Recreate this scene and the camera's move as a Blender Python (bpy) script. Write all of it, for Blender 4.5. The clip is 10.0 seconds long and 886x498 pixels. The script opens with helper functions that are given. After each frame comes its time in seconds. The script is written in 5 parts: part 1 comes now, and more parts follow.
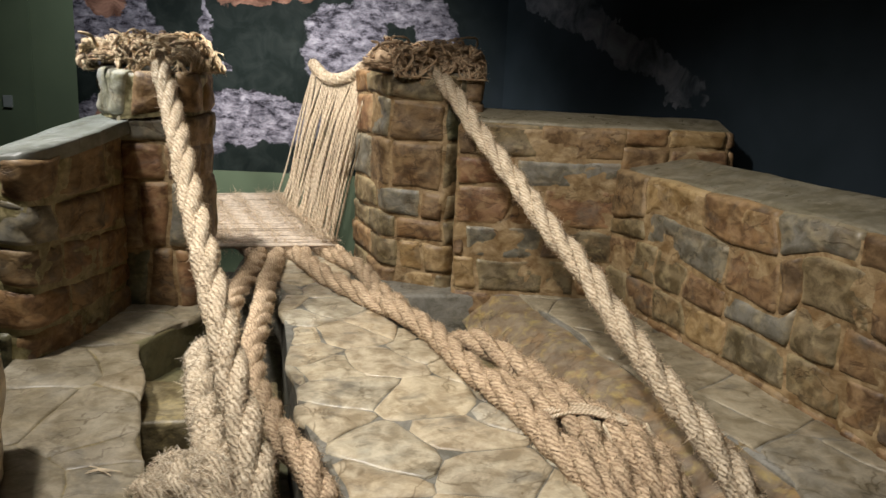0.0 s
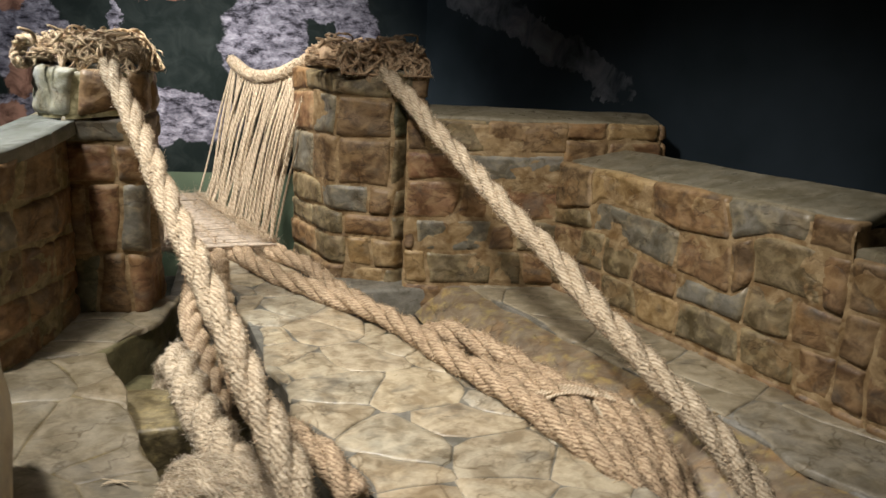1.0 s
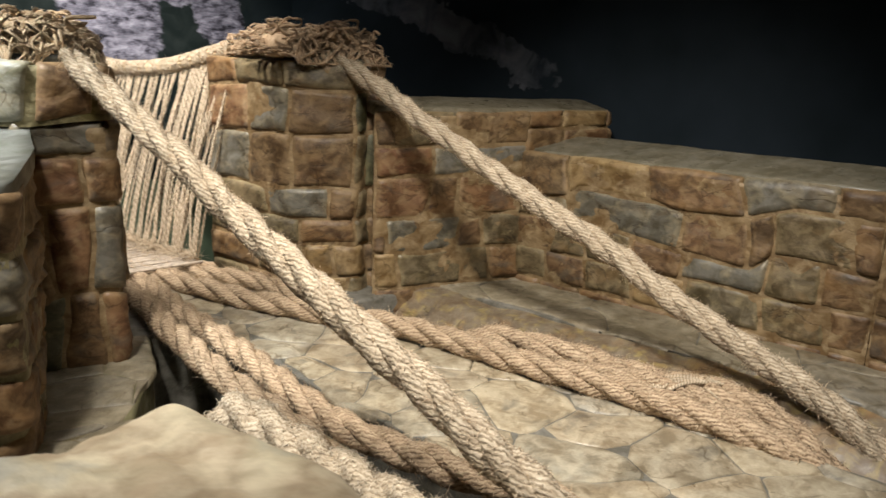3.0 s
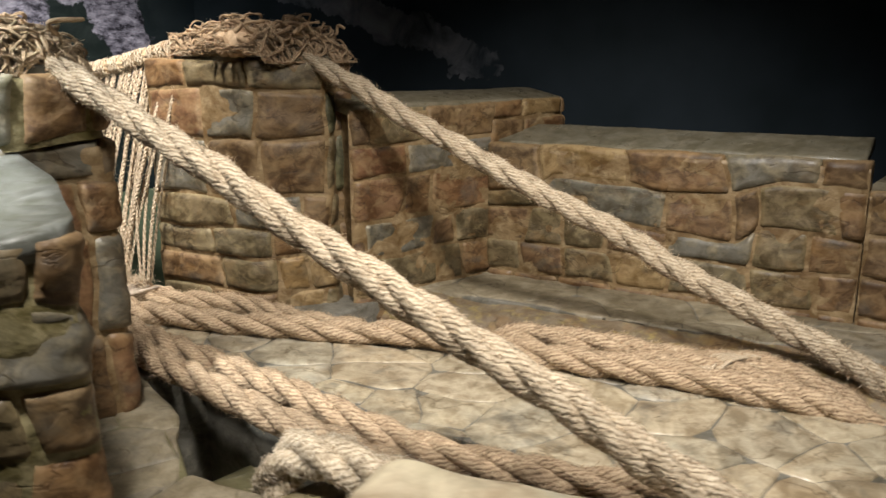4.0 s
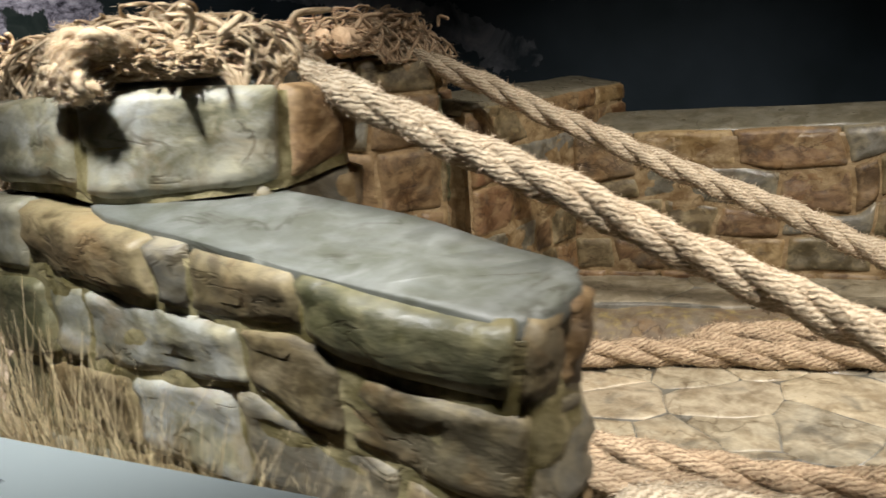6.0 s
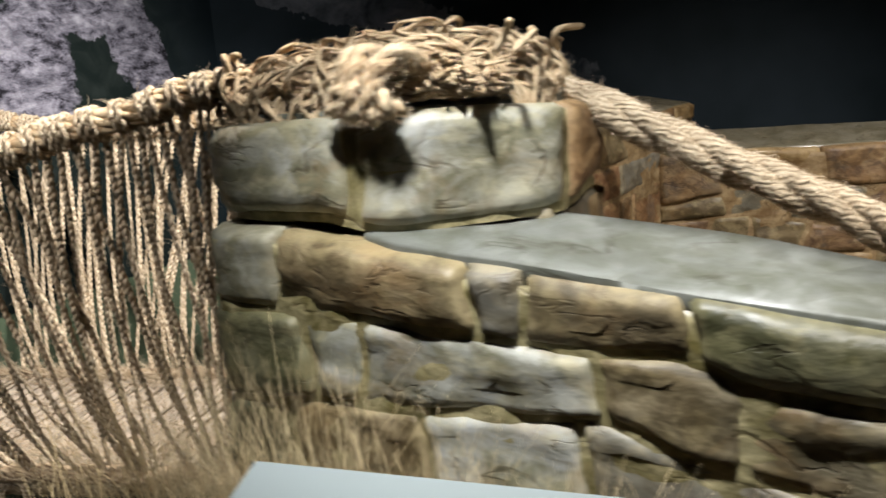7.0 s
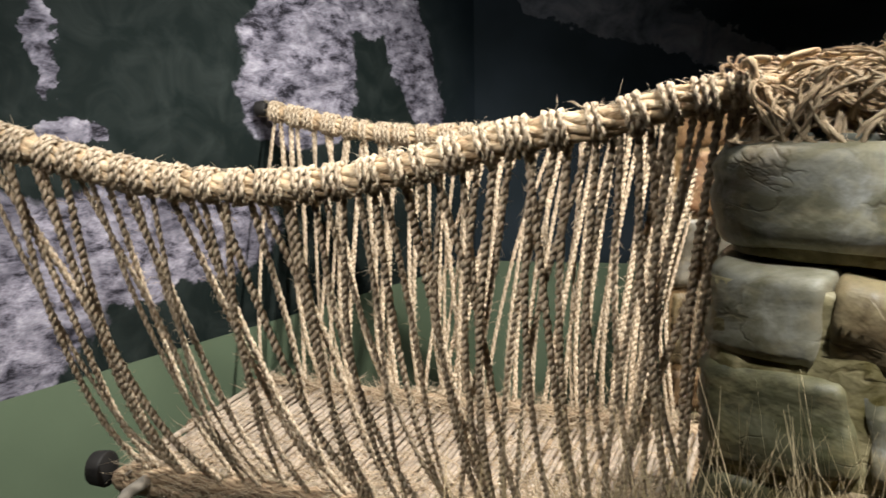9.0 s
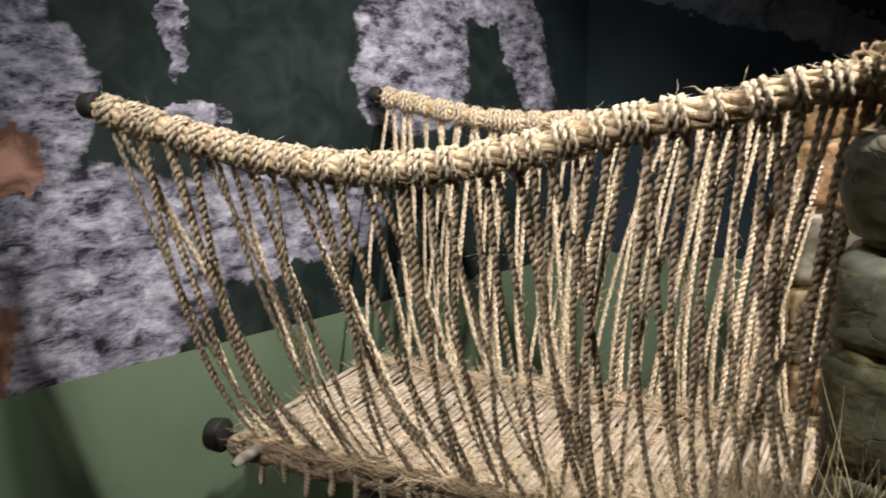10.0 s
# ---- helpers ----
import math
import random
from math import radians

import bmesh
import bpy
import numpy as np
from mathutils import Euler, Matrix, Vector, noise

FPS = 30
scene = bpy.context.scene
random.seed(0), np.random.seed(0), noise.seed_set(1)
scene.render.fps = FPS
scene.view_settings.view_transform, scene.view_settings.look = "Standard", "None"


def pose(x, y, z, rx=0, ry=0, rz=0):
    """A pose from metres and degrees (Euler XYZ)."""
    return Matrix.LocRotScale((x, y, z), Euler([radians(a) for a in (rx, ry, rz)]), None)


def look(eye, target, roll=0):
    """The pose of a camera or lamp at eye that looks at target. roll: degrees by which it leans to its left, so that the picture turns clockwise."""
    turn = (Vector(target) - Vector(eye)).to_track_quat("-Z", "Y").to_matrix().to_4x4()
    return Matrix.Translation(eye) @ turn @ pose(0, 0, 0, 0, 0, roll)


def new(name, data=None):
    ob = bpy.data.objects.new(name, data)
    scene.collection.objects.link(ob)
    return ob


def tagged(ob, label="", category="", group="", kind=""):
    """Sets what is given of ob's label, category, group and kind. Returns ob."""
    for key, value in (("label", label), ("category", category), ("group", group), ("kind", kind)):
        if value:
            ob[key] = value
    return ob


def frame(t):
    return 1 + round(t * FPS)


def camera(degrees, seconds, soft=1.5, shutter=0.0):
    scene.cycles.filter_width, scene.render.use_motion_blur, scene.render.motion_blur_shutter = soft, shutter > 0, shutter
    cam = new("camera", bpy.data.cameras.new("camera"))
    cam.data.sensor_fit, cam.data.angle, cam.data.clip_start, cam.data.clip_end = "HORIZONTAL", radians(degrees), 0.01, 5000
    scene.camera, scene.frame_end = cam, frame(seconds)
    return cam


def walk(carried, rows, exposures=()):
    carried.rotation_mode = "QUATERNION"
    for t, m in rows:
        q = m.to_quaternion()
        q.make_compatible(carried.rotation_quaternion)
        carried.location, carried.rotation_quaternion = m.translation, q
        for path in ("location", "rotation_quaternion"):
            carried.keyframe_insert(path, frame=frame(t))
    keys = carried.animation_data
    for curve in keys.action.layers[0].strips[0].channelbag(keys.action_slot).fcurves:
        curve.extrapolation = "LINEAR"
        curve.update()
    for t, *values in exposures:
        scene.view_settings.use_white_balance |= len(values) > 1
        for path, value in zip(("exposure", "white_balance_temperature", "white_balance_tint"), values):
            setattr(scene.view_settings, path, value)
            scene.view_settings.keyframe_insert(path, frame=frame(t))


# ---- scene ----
cam = camera(57.8, 10.0, shutter=0.5)
METRES, EYE, TILT, LEAN, TURN = 7.0, 1.6, -13.0, -2.5, 0.0
ROWS = [
    (0.0, 0.0, 0.0, 0.0, -0.0, 0.0, 0.0),
    (0.5, -0.0225, -0.0048, -0.0, -2.13, -0.34, 0.83),
    (1.0, -0.0714, -0.0086, 0.0007, -8.68, -0.54, 2.01),
    (1.5, -0.1156, 0.0226, 0.0055, -9.72, -0.94, 2.78),
    (2.0, -0.1669, 0.0535, 0.0124, -13.85, -1.26, 3.79),
    (2.5, -0.2273, 0.0771, 0.0202, -21.09, -1.97, 4.95),
    (4.0, -0.3731, 0.2038, 0.057, -41.0, -5.63, 10.72),
    (4.5, -0.4066, 0.2601, 0.0682, -43.81, -6.45, 12.92),
    (5.0, -0.4371, 0.3169, 0.0844, -46.86, -7.0, 14.58),
    (6.5, -0.5052, 0.4827, 0.1292, -57.75, -8.81, 16.13),
    (7.0, -0.5356, 0.5396, 0.147, -59.35, -8.15, 16.82),
    (7.5, -0.5406, 0.5923, 0.1569, -60.82, -8.42, 16.65),
    (8.0, -0.5445, 0.6412, 0.1704, -61.35, -7.52, 15.41),
    (8.5, -0.5631, 0.6745, 0.1818, -55.3, -5.84, 14.75),
    (9.0, -0.5706, 0.6869, 0.1846, -51.43, -4.77, 12.79),
    (9.5, -0.5725, 0.6877, 0.1838, -47.7, -3.92, 12.22),
    (10.0, -0.5741, 0.6883, 0.183, -43.81, -3.88, 11.47),
]
walk(cam, [(t, pose(0, 0, EYE, TILT, LEAN, TURN) @ pose(METRES * x, METRES * y, METRES * z, 90 + pitch, roll, yaw)) for t, x, y, z, yaw, pitch, roll in ROWS])

# ---- light ----
world = bpy.data.worlds.new("world")
scene.world = world
world.use_nodes = True
world.node_tree.nodes["Background"].inputs["Color"].default_value = (0.55, 0.65, 0.8, 1)
world.node_tree.nodes["Background"].inputs["Strength"].default_value = 0.012
scene.view_settings.exposure = 0.0


def spot(name, eye, target, watts, colour, cone=70, soft_edge=0.6, size=0.11):
    lamp = bpy.data.lights.new(name, "SPOT")
    lamp.energy, lamp.color, lamp.spot_size, lamp.spot_blend = watts, colour, radians(cone), soft_edge
    lamp.shadow_soft_size = size
    ob = new(name, lamp)
    ob.matrix_world = look(eye, target)
    return ob


WARM, NEUTRAL, COOL = (1.0, 0.89, 0.75), (1.0, 0.945, 0.885), (0.97, 0.98, 0.98)
spot("paving_spot", (-2.5, 2.8, 3.75), (-0.8, 3.5, 0.1), 590, NEUTRAL, 66, 0.8, 0.16)
spot("key_spot", (-1.2, 2.5, 3.75), (0.6, 3.95, 0.2), 720, NEUTRAL, 74, 0.85, 0.18)
# added fill with no known lamp; weakens the cable's shadow on the wall
spot("wall_fill", (0.3, 2.2, 3.75), (0.8, 4.7, 0.2), 90, WARM, 66, 0.9, 0.3)
spot("bridge_spot", (-5.0, 6.2, 3.75), (-2.0, 7.2, 0.9), 440, NEUTRAL, 46, 0.5)
spot("deck_spot", (-1.75, 4.7, 3.75), (-1.2, 7.25, 0.8), 1000, NEUTRAL, 67, 0.75)
spot("parapet_spot", (-3.3, 4.42, 3.75), (-2.15, 4.64, 0.95), 980, COOL, 42, 0.9)
spot("mural_spot", (-2.6, 6.0, 3.75), (-2.0, 8.25, 1.4), 235, COOL, 118, 0.9)


# ---- materials ----
def nodes_of(name):
    mat = bpy.data.materials.new(name)
    mat.use_nodes = True
    nt = mat.node_tree
    return mat, nt, nt.nodes["Principled BSDF"]


def noise_tex(nt, vec, scale, detail=4.0, rough=0.55, distort=0.0):
    n = nt.nodes.new("ShaderNodeTexNoise")
    n.inputs["Scale"].default_value, n.inputs["Detail"].default_value = scale, detail
    n.inputs["Roughness"].default_value, n.inputs["Distortion"].default_value = rough, distort
    if vec is not None:
        nt.links.new(vec, n.inputs["Vector"])
    return n.outputs["Fac"]


def ramp(nt, fac, stops):
    n = nt.nodes.new("ShaderNodeValToRGB")
    els = n.color_ramp.elements
    while len(els) < len(stops):
        els.new(0.5)
    for el, (place, colour) in zip(els, stops):
        el.position, el.color = place, (*colour, 1)
    nt.links.new(fac, n.inputs["Fac"])
    return n.outputs["Color"]


def mix(nt, fac, a, b, kind="MIX"):
    n = nt.nodes.new("ShaderNodeMix")
    n.data_type, n.blend_type = "RGBA", kind
    for socket, value in ((n.inputs[0], fac), (n.inputs[6], a), (n.inputs[7], b)):
        if isinstance(value, (int, float)):
            socket.default_value = value
        elif isinstance(value, tuple):
            socket.default_value = (*value, 1)
        else:
            nt.links.new(value, socket)
    return n.outputs[2]


def maths(nt, kind, a, b=0.0, c=0.0):
    n = nt.nodes.new("ShaderNodeMath")
    n.operation = kind
    for socket, value in zip(n.inputs, (a, b, c)):
        if isinstance(value, (int, float)):
            socket.default_value = value
        else:
            nt.links.new(value, socket)
    return n.outputs[0]


def bump(nt, bsdf, height, strength, distance=0.01):
    n = nt.nodes.new("ShaderNodeBump")
    n.inputs["Strength"].default_value, n.inputs["Distance"].default_value = strength, distance
    nt.links.new(height, n.inputs["Height"])
    nt.links.new(n.outputs["Normal"], bsdf.inputs["Normal"])


def place(nt):
    return nt.nodes.new("ShaderNodeNewGeometry").outputs["Position"]


def stone_material(name, stops, stain, dust, rough=0.62, edge=0.0, relief_depth=0.03, rust=0.0, grain=0.5, smudge=0.0):
    """Painted cast stone: one tint a stone, blotches, pale scumble (also along the rims of single stones), fine grit."""
    mat, nt, bsdf = nodes_of(name)
    bedded = nt.nodes.new("ShaderNodeVectorMath")
    bedded.operation = "MULTIPLY"
    nt.links.new(place(nt), bedded.inputs[0])
    bedded.inputs[1].default_value = (1.0, 1.0, 1.35)
    pos = bedded.outputs[0]
    chance = nt.nodes.new("ShaderNodeObjectInfo").outputs["Random"]
    base = ramp(nt, chance, stops)
    broad = noise_tex(nt, pos, 3.4, 4, 0.6, 0.8)
    base = mix(nt, ramp(nt, broad, [(0.42, (0, 0, 0)), (0.66, (0.8, 0.8, 0.8))]), base, ramp(nt, maths(nt, "FRACT", maths(nt, "MULTIPLY", chance, 7.3)), stops))
    blotch = ramp(nt, noise_tex(nt, pos, 7, 6, 0.65, 0.7), [(0.38, (0, 0, 0)), (0.60, (1, 1, 1))])
    colour = mix(nt, blotch, base, stain, "MULTIPLY")
    wash = ramp(nt, noise_tex(nt, pos, 12, 3 + 8 * grain, 0.5 + 0.45 * grain, 0.5), [(0.50, (0, 0, 0)), (0.72, (1, 1, 1))])
    wash = maths(nt, "MULTIPLY", wash, 0.6)
    if edge:
        split = nt.nodes.new("ShaderNodeSeparateXYZ")
        nt.links.new(nt.nodes.new("ShaderNodeUVMap").outputs["UV"], split.inputs[0])
        rim = maths(nt, "MAXIMUM", maths(nt, "ABSOLUTE", maths(nt, "SUBTRACT", split.outputs[0], 0.5)), maths(nt, "ABSOLUTE", maths(nt, "SUBTRACT", split.outputs[1], 0.5)))
        rim = maths(nt, "ADD", rim, maths(nt, "MULTIPLY", maths(nt, "SUBTRACT", noise_tex(nt, pos, 16, 5, 0.7), 0.5), 0.34))
        rim = ramp(nt, rim, [(0.40, (0, 0, 0)), (0.50, (1, 1, 1))])
        wash = maths(nt, "MAXIMUM", wash, maths(nt, "MULTIPLY", rim, edge))
    colour = mix(nt, wash, colour, dust)
    if rust:
        patch = ramp(nt, noise_tex(nt, pos, 4.5, 5, 0.65, 0.6), [(0.52, (0, 0, 0)), (0.68, (1, 1, 1))])
        colour = mix(nt, maths(nt, "MULTIPLY", patch, rust), colour, (0.30, 0.17, 0.062))
    if smudge:
        spots = ramp(nt, noise_tex(nt, pos, 5.2, 4, 0.55, 0.4), [(0.57, (0, 0, 0)), (0.69, (1, 1, 1))])
        colour = mix(nt, maths(nt, "MULTIPLY", spots, smudge), colour, (0.075, 0.072, 0.06))
    grit = noise_tex(nt, pos, 90, 4, 0.7)
    colour = mix(nt, grain, colour, ramp(nt, grit, [(0.3, (0.55, 0.55, 0.55)), (0.7, (1.25, 1.25, 1.25))]), "MULTIPLY")
    cracks = nt.nodes.new("ShaderNodeVectorMath")
    cracks.operation = "MULTIPLY"
    nt.links.new(place(nt), cracks.inputs[0])
    cracks.inputs[1].default_value = (1.0, 1.0, 1.7)
    seam = maths(nt, "ABSOLUTE", maths(nt, "SUBTRACT", noise_tex(nt, cracks.outputs[0], 3.0, 4, 0.55, 0.7), 0.5))
    seam = ramp(nt, seam, [(0.0, (0, 0, 0)), (0.018, (1, 1, 1))])
    seam = maths(nt, "MAXIMUM", seam, ramp(nt, noise_tex(nt, pos, 4.5, 3), [(0.48, (1, 1, 1)), (0.58, (0, 0, 0))]))
    colour = mix(nt, 1.0, colour, ramp(nt, seam, [(0.0, (0.5, 0.46, 0.4)), (1.0, (1, 1, 1))]), "MULTIPLY")
    nt.links.new(colour, bsdf.inputs["Base Color"])
    gloss = ramp(nt, noise_tex(nt, pos, 9, 3), [(0.3, (rough - 0.18,) * 3), (0.7, (rough + 0.15,) * 3)])
    nt.links.new(gloss, bsdf.inputs["Roughness"])
    relief = maths(nt, "ADD", noise_tex(nt, pos, 6.5, 4, 0.52, 0.25), maths(nt, "MULTIPLY", grit, 0.14 * grain))
    relief = maths(nt, "ADD", relief, maths(nt, "MULTIPLY", seam, 0.12))
    bump(nt, bsdf, relief, 0.5, relief_depth)
    return mat


BROWN = stone_material("painted_brown_stone",
    [(0.0, (0.21, 0.115, 0.052)), (0.16, (0.25, 0.145, 0.062)), (0.34, (0.16, 0.11, 0.062)), (0.5, (0.25, 0.15, 0.066)),
     (0.66, (0.19, 0.135, 0.07)), (0.8, (0.23, 0.145, 0.07)), (1.0, (0.175, 0.10, 0.052))],
    (0.34, 0.28, 0.21), (0.34, 0.235, 0.12), edge=0.6, rust=0.35, grain=0.12, relief_depth=0.030, smudge=0.5)
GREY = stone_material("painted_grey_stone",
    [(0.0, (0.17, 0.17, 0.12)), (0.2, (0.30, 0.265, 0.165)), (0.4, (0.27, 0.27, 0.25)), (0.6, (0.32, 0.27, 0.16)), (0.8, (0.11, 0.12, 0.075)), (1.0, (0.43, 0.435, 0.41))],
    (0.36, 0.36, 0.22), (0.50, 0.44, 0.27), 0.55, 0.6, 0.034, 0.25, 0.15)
OLIVE = stone_material("painted_olive_stone", [(0.0, (0.165, 0.125, 0.066)), (0.5, (0.20, 0.15, 0.08)), (1.0, (0.145, 0.125, 0.08))], (0.36, 0.33, 0.25), (0.33, 0.265, 0.14), 0.6, 0.6, 0.03, 0.25, 0.15)
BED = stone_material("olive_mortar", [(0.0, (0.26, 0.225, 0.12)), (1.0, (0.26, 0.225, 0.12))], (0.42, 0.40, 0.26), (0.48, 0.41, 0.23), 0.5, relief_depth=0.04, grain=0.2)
# dark green stone paint; in the sunken pit it stands for the shade
MOSS_AND_SHADE = stone_material("moss_and_shade_stone", [(0.0, (0.085, 0.08, 0.045)), (1.0, (0.10, 0.095, 0.055))], (0.42, 0.44, 0.33), (0.24, 0.215, 0.11), 0.48, 0.5, 0.034, 0.15, 0.2)
COPING = stone_material("grey_brown_coping",
    [(0.0, (0.205, 0.185, 0.135)), (0.5, (0.215, 0.19, 0.135)), (1.0, (0.19, 0.175, 0.13))], (0.66, 0.64, 0.56), (0.27, 0.235, 0.165), 0.42, relief_depth=0.010, grain=0.25)
SLATE = stone_material("pale_slate_coping",
    [(0.0, (0.13, 0.137, 0.12)), (1.0, (0.14, 0.146, 0.13))], (0.66, 0.66, 0.56), (0.20, 0.205, 0.187), 0.52, relief_depth=0.010, grain=0.2)
LEDGE = stone_material("grey_brown_ledge_stone",
    [(0.0, (0.27, 0.235, 0.165)), (0.4, (0.31, 0.265, 0.18)), (0.7, (0.23, 0.21, 0.165)), (1.0, (0.28, 0.23, 0.15))], (0.58, 0.55, 0.48), (0.37, 0.32, 0.23), 0.55, relief_depth=0.02, grain=0.3, smudge=0.4)
PAVING = stone_material("painted_paving_stone",
    [(0.0, (0.40, 0.35, 0.25)), (0.3, (0.52, 0.44, 0.30)), (0.55, (0.34, 0.32, 0.25)), (0.8, (0.46, 0.37, 0.24)), (1.0, (0.31, 0.30, 0.255))],
    (0.52, 0.48, 0.43), (0.55, 0.48, 0.35), 0.44, relief_depth=0.014, grain=0.3, smudge=0.6)


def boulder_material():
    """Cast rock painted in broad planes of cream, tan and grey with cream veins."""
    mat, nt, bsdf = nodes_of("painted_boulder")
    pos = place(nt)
    # tones lifted overall to make up for lamp light lost at the boulder
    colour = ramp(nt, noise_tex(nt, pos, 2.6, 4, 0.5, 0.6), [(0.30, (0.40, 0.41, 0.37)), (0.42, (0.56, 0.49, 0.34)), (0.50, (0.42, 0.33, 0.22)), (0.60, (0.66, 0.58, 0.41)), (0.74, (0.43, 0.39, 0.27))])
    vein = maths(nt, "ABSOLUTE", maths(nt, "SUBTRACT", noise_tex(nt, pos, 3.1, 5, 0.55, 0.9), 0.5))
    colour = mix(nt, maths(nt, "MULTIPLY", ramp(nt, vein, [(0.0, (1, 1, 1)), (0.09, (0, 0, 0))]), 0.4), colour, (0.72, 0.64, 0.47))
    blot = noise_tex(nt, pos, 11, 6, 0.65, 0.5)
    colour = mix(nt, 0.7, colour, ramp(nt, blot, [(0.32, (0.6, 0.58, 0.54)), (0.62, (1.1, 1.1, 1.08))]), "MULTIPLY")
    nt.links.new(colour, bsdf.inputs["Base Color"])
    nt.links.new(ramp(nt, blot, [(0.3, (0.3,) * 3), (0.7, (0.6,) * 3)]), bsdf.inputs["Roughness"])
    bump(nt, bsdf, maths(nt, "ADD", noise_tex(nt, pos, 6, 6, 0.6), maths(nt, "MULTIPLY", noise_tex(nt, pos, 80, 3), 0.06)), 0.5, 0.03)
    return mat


RED = stone_material("painted_red_brown_stone", [(0.0, (0.25, 0.125, 0.06)), (0.5, (0.21, 0.12, 0.06)), (1.0, (0.27, 0.15, 0.07))], (0.42, 0.34, 0.26), (0.36, 0.255, 0.13), edge=0.7, rust=0.3, grain=0.12, relief_depth=0.022, smudge=0.5)
OCHRE = stone_material("painted_ochre_stone", [(0.0, (0.33, 0.215, 0.09)), (0.5, (0.29, 0.20, 0.09)), (1.0, (0.35, 0.245, 0.12))], (0.45, 0.38, 0.27), (0.42, 0.31, 0.16), edge=0.7, rust=0.3, grain=0.12, relief_depth=0.022, smudge=0.4)
BLUE = stone_material("painted_blue_grey_stone", [(0.0, (0.175, 0.165, 0.135)), (0.5, (0.15, 0.14, 0.11)), (1.0, (0.20, 0.19, 0.16))], (0.5, 0.46, 0.38), (0.34, 0.29, 0.185), 0.5, edge=0.6, rust=0.12, grain=0.12, relief_depth=0.022)
PALE = stone_material("painted_pale_grey_stone", [(0.0, (0.20, 0.20, 0.165)), (0.4, (0.36, 0.365, 0.345)), (0.7, (0.27, 0.255, 0.19)), (1.0, (0.31, 0.315, 0.285))], (0.42, 0.40, 0.29), (0.40, 0.36, 0.23), 0.52, edge=0.4, rust=0.25, grain=0.1, relief_depth=0.022)
PAINTS = {"b": BROWN, "r": RED, "y": OCHRE, "g": BLUE, "p": PALE, "o": OLIVE, "d": MOSS_AND_SHADE}
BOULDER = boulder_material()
MORTAR = stone_material("ochre_mortar", [(0.0, (0.29, 0.205, 0.105)), (1.0, (0.29, 0.205, 0.105))], (0.5, 0.42, 0.32), (0.46, 0.36, 0.21), 0.6, relief_depth=0.03, grain=0.2)
JOINT = stone_material("grey_paving_joint", [(0.0, (0.20, 0.19, 0.16)), (1.0, (0.20, 0.19, 0.16))], (0.55, 0.54, 0.5), (0.28, 0.255, 0.20), 0.5, relief_depth=0.012)
BANK = stone_material("mossy_bank_stone", [(0.0, (0.20, 0.16, 0.11)), (1.0, (0.23, 0.185, 0.125))], (0.6, 0.52, 0.46), (0.42, 0.325, 0.10), 0.55, relief_depth=0.03, rust=0.5, smudge=0.3, grain=0.25)
PIT = stone_material("mossy_pit_stone", [(0.0, (0.20, 0.17, 0.10)), (1.0, (0.26, 0.21, 0.11))], (0.42, 0.40, 0.36), (0.44, 0.35, 0.15), 0.5)


def fibre_material(name, dark, mid, light, twist=13.0, along=26.0, yarns=5.0):
    """Twisted plant fibre; the mesh's UV runs along the strand (u, metres) and around it (v, turns)."""
    mat, nt, bsdf = nodes_of(name)
    uv = nt.nodes.new("ShaderNodeUVMap").outputs["UV"]
    split = nt.nodes.new("ShaderNodeSeparateXYZ")
    nt.links.new(uv, split.inputs[0])
    u, v = split.outputs[0], split.outputs[1]
    wander = maths(nt, "MULTIPLY", noise_tex(nt, place(nt), 30, 3, 0.6), 0.18)
    skew = maths(nt, "ADD", maths(nt, "ADD", v, wander), maths(nt, "MULTIPLY", u, twist))
    join = nt.nodes.new("ShaderNodeCombineXYZ")
    nt.links.new(maths(nt, "MULTIPLY", skew, 16.0), join.inputs[0])
    nt.links.new(maths(nt, "MULTIPLY", u, along), join.inputs[1])
    line = noise_tex(nt, join.outputs[0], 1.0, 3, 0.7)
    # the yarn term also darkens the grooves, so their shade is partly painted
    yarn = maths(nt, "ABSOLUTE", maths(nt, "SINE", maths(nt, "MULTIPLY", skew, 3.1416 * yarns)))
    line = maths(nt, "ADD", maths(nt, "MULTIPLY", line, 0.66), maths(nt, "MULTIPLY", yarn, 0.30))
    pos = place(nt)
    patch = noise_tex(nt, pos, 17, 4, 0.6)
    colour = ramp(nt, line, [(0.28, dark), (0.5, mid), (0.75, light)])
    colour = mix(nt, 0.7, colour, ramp(nt, patch, [(0.3, (0.62, 0.57, 0.5)), (0.65, (1.12, 1.1, 1.05))]), "MULTIPLY")
    nt.links.new(colour, bsdf.inputs["Base Color"])
    bsdf.inputs["Roughness"].default_value = 0.85
    bump(nt, bsdf, line, 0.8, 0.012)
    return mat


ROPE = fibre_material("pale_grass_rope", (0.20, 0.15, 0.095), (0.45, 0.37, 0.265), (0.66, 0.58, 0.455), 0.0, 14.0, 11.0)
# tan of the floor cables, toned down further for the shadow they lie in
ROPE_BROWN = fibre_material("shaded_tan_grass_rope", (0.185, 0.122, 0.074), (0.415, 0.305, 0.20), (0.61, 0.49, 0.345), 0.0, 14.0, 11.0)
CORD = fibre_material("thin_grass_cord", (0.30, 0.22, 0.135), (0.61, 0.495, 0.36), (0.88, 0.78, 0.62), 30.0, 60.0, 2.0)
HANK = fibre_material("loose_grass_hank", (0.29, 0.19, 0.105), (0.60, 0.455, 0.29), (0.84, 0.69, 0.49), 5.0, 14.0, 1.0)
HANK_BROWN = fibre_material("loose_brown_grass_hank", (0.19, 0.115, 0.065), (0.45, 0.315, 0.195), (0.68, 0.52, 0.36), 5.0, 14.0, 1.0)


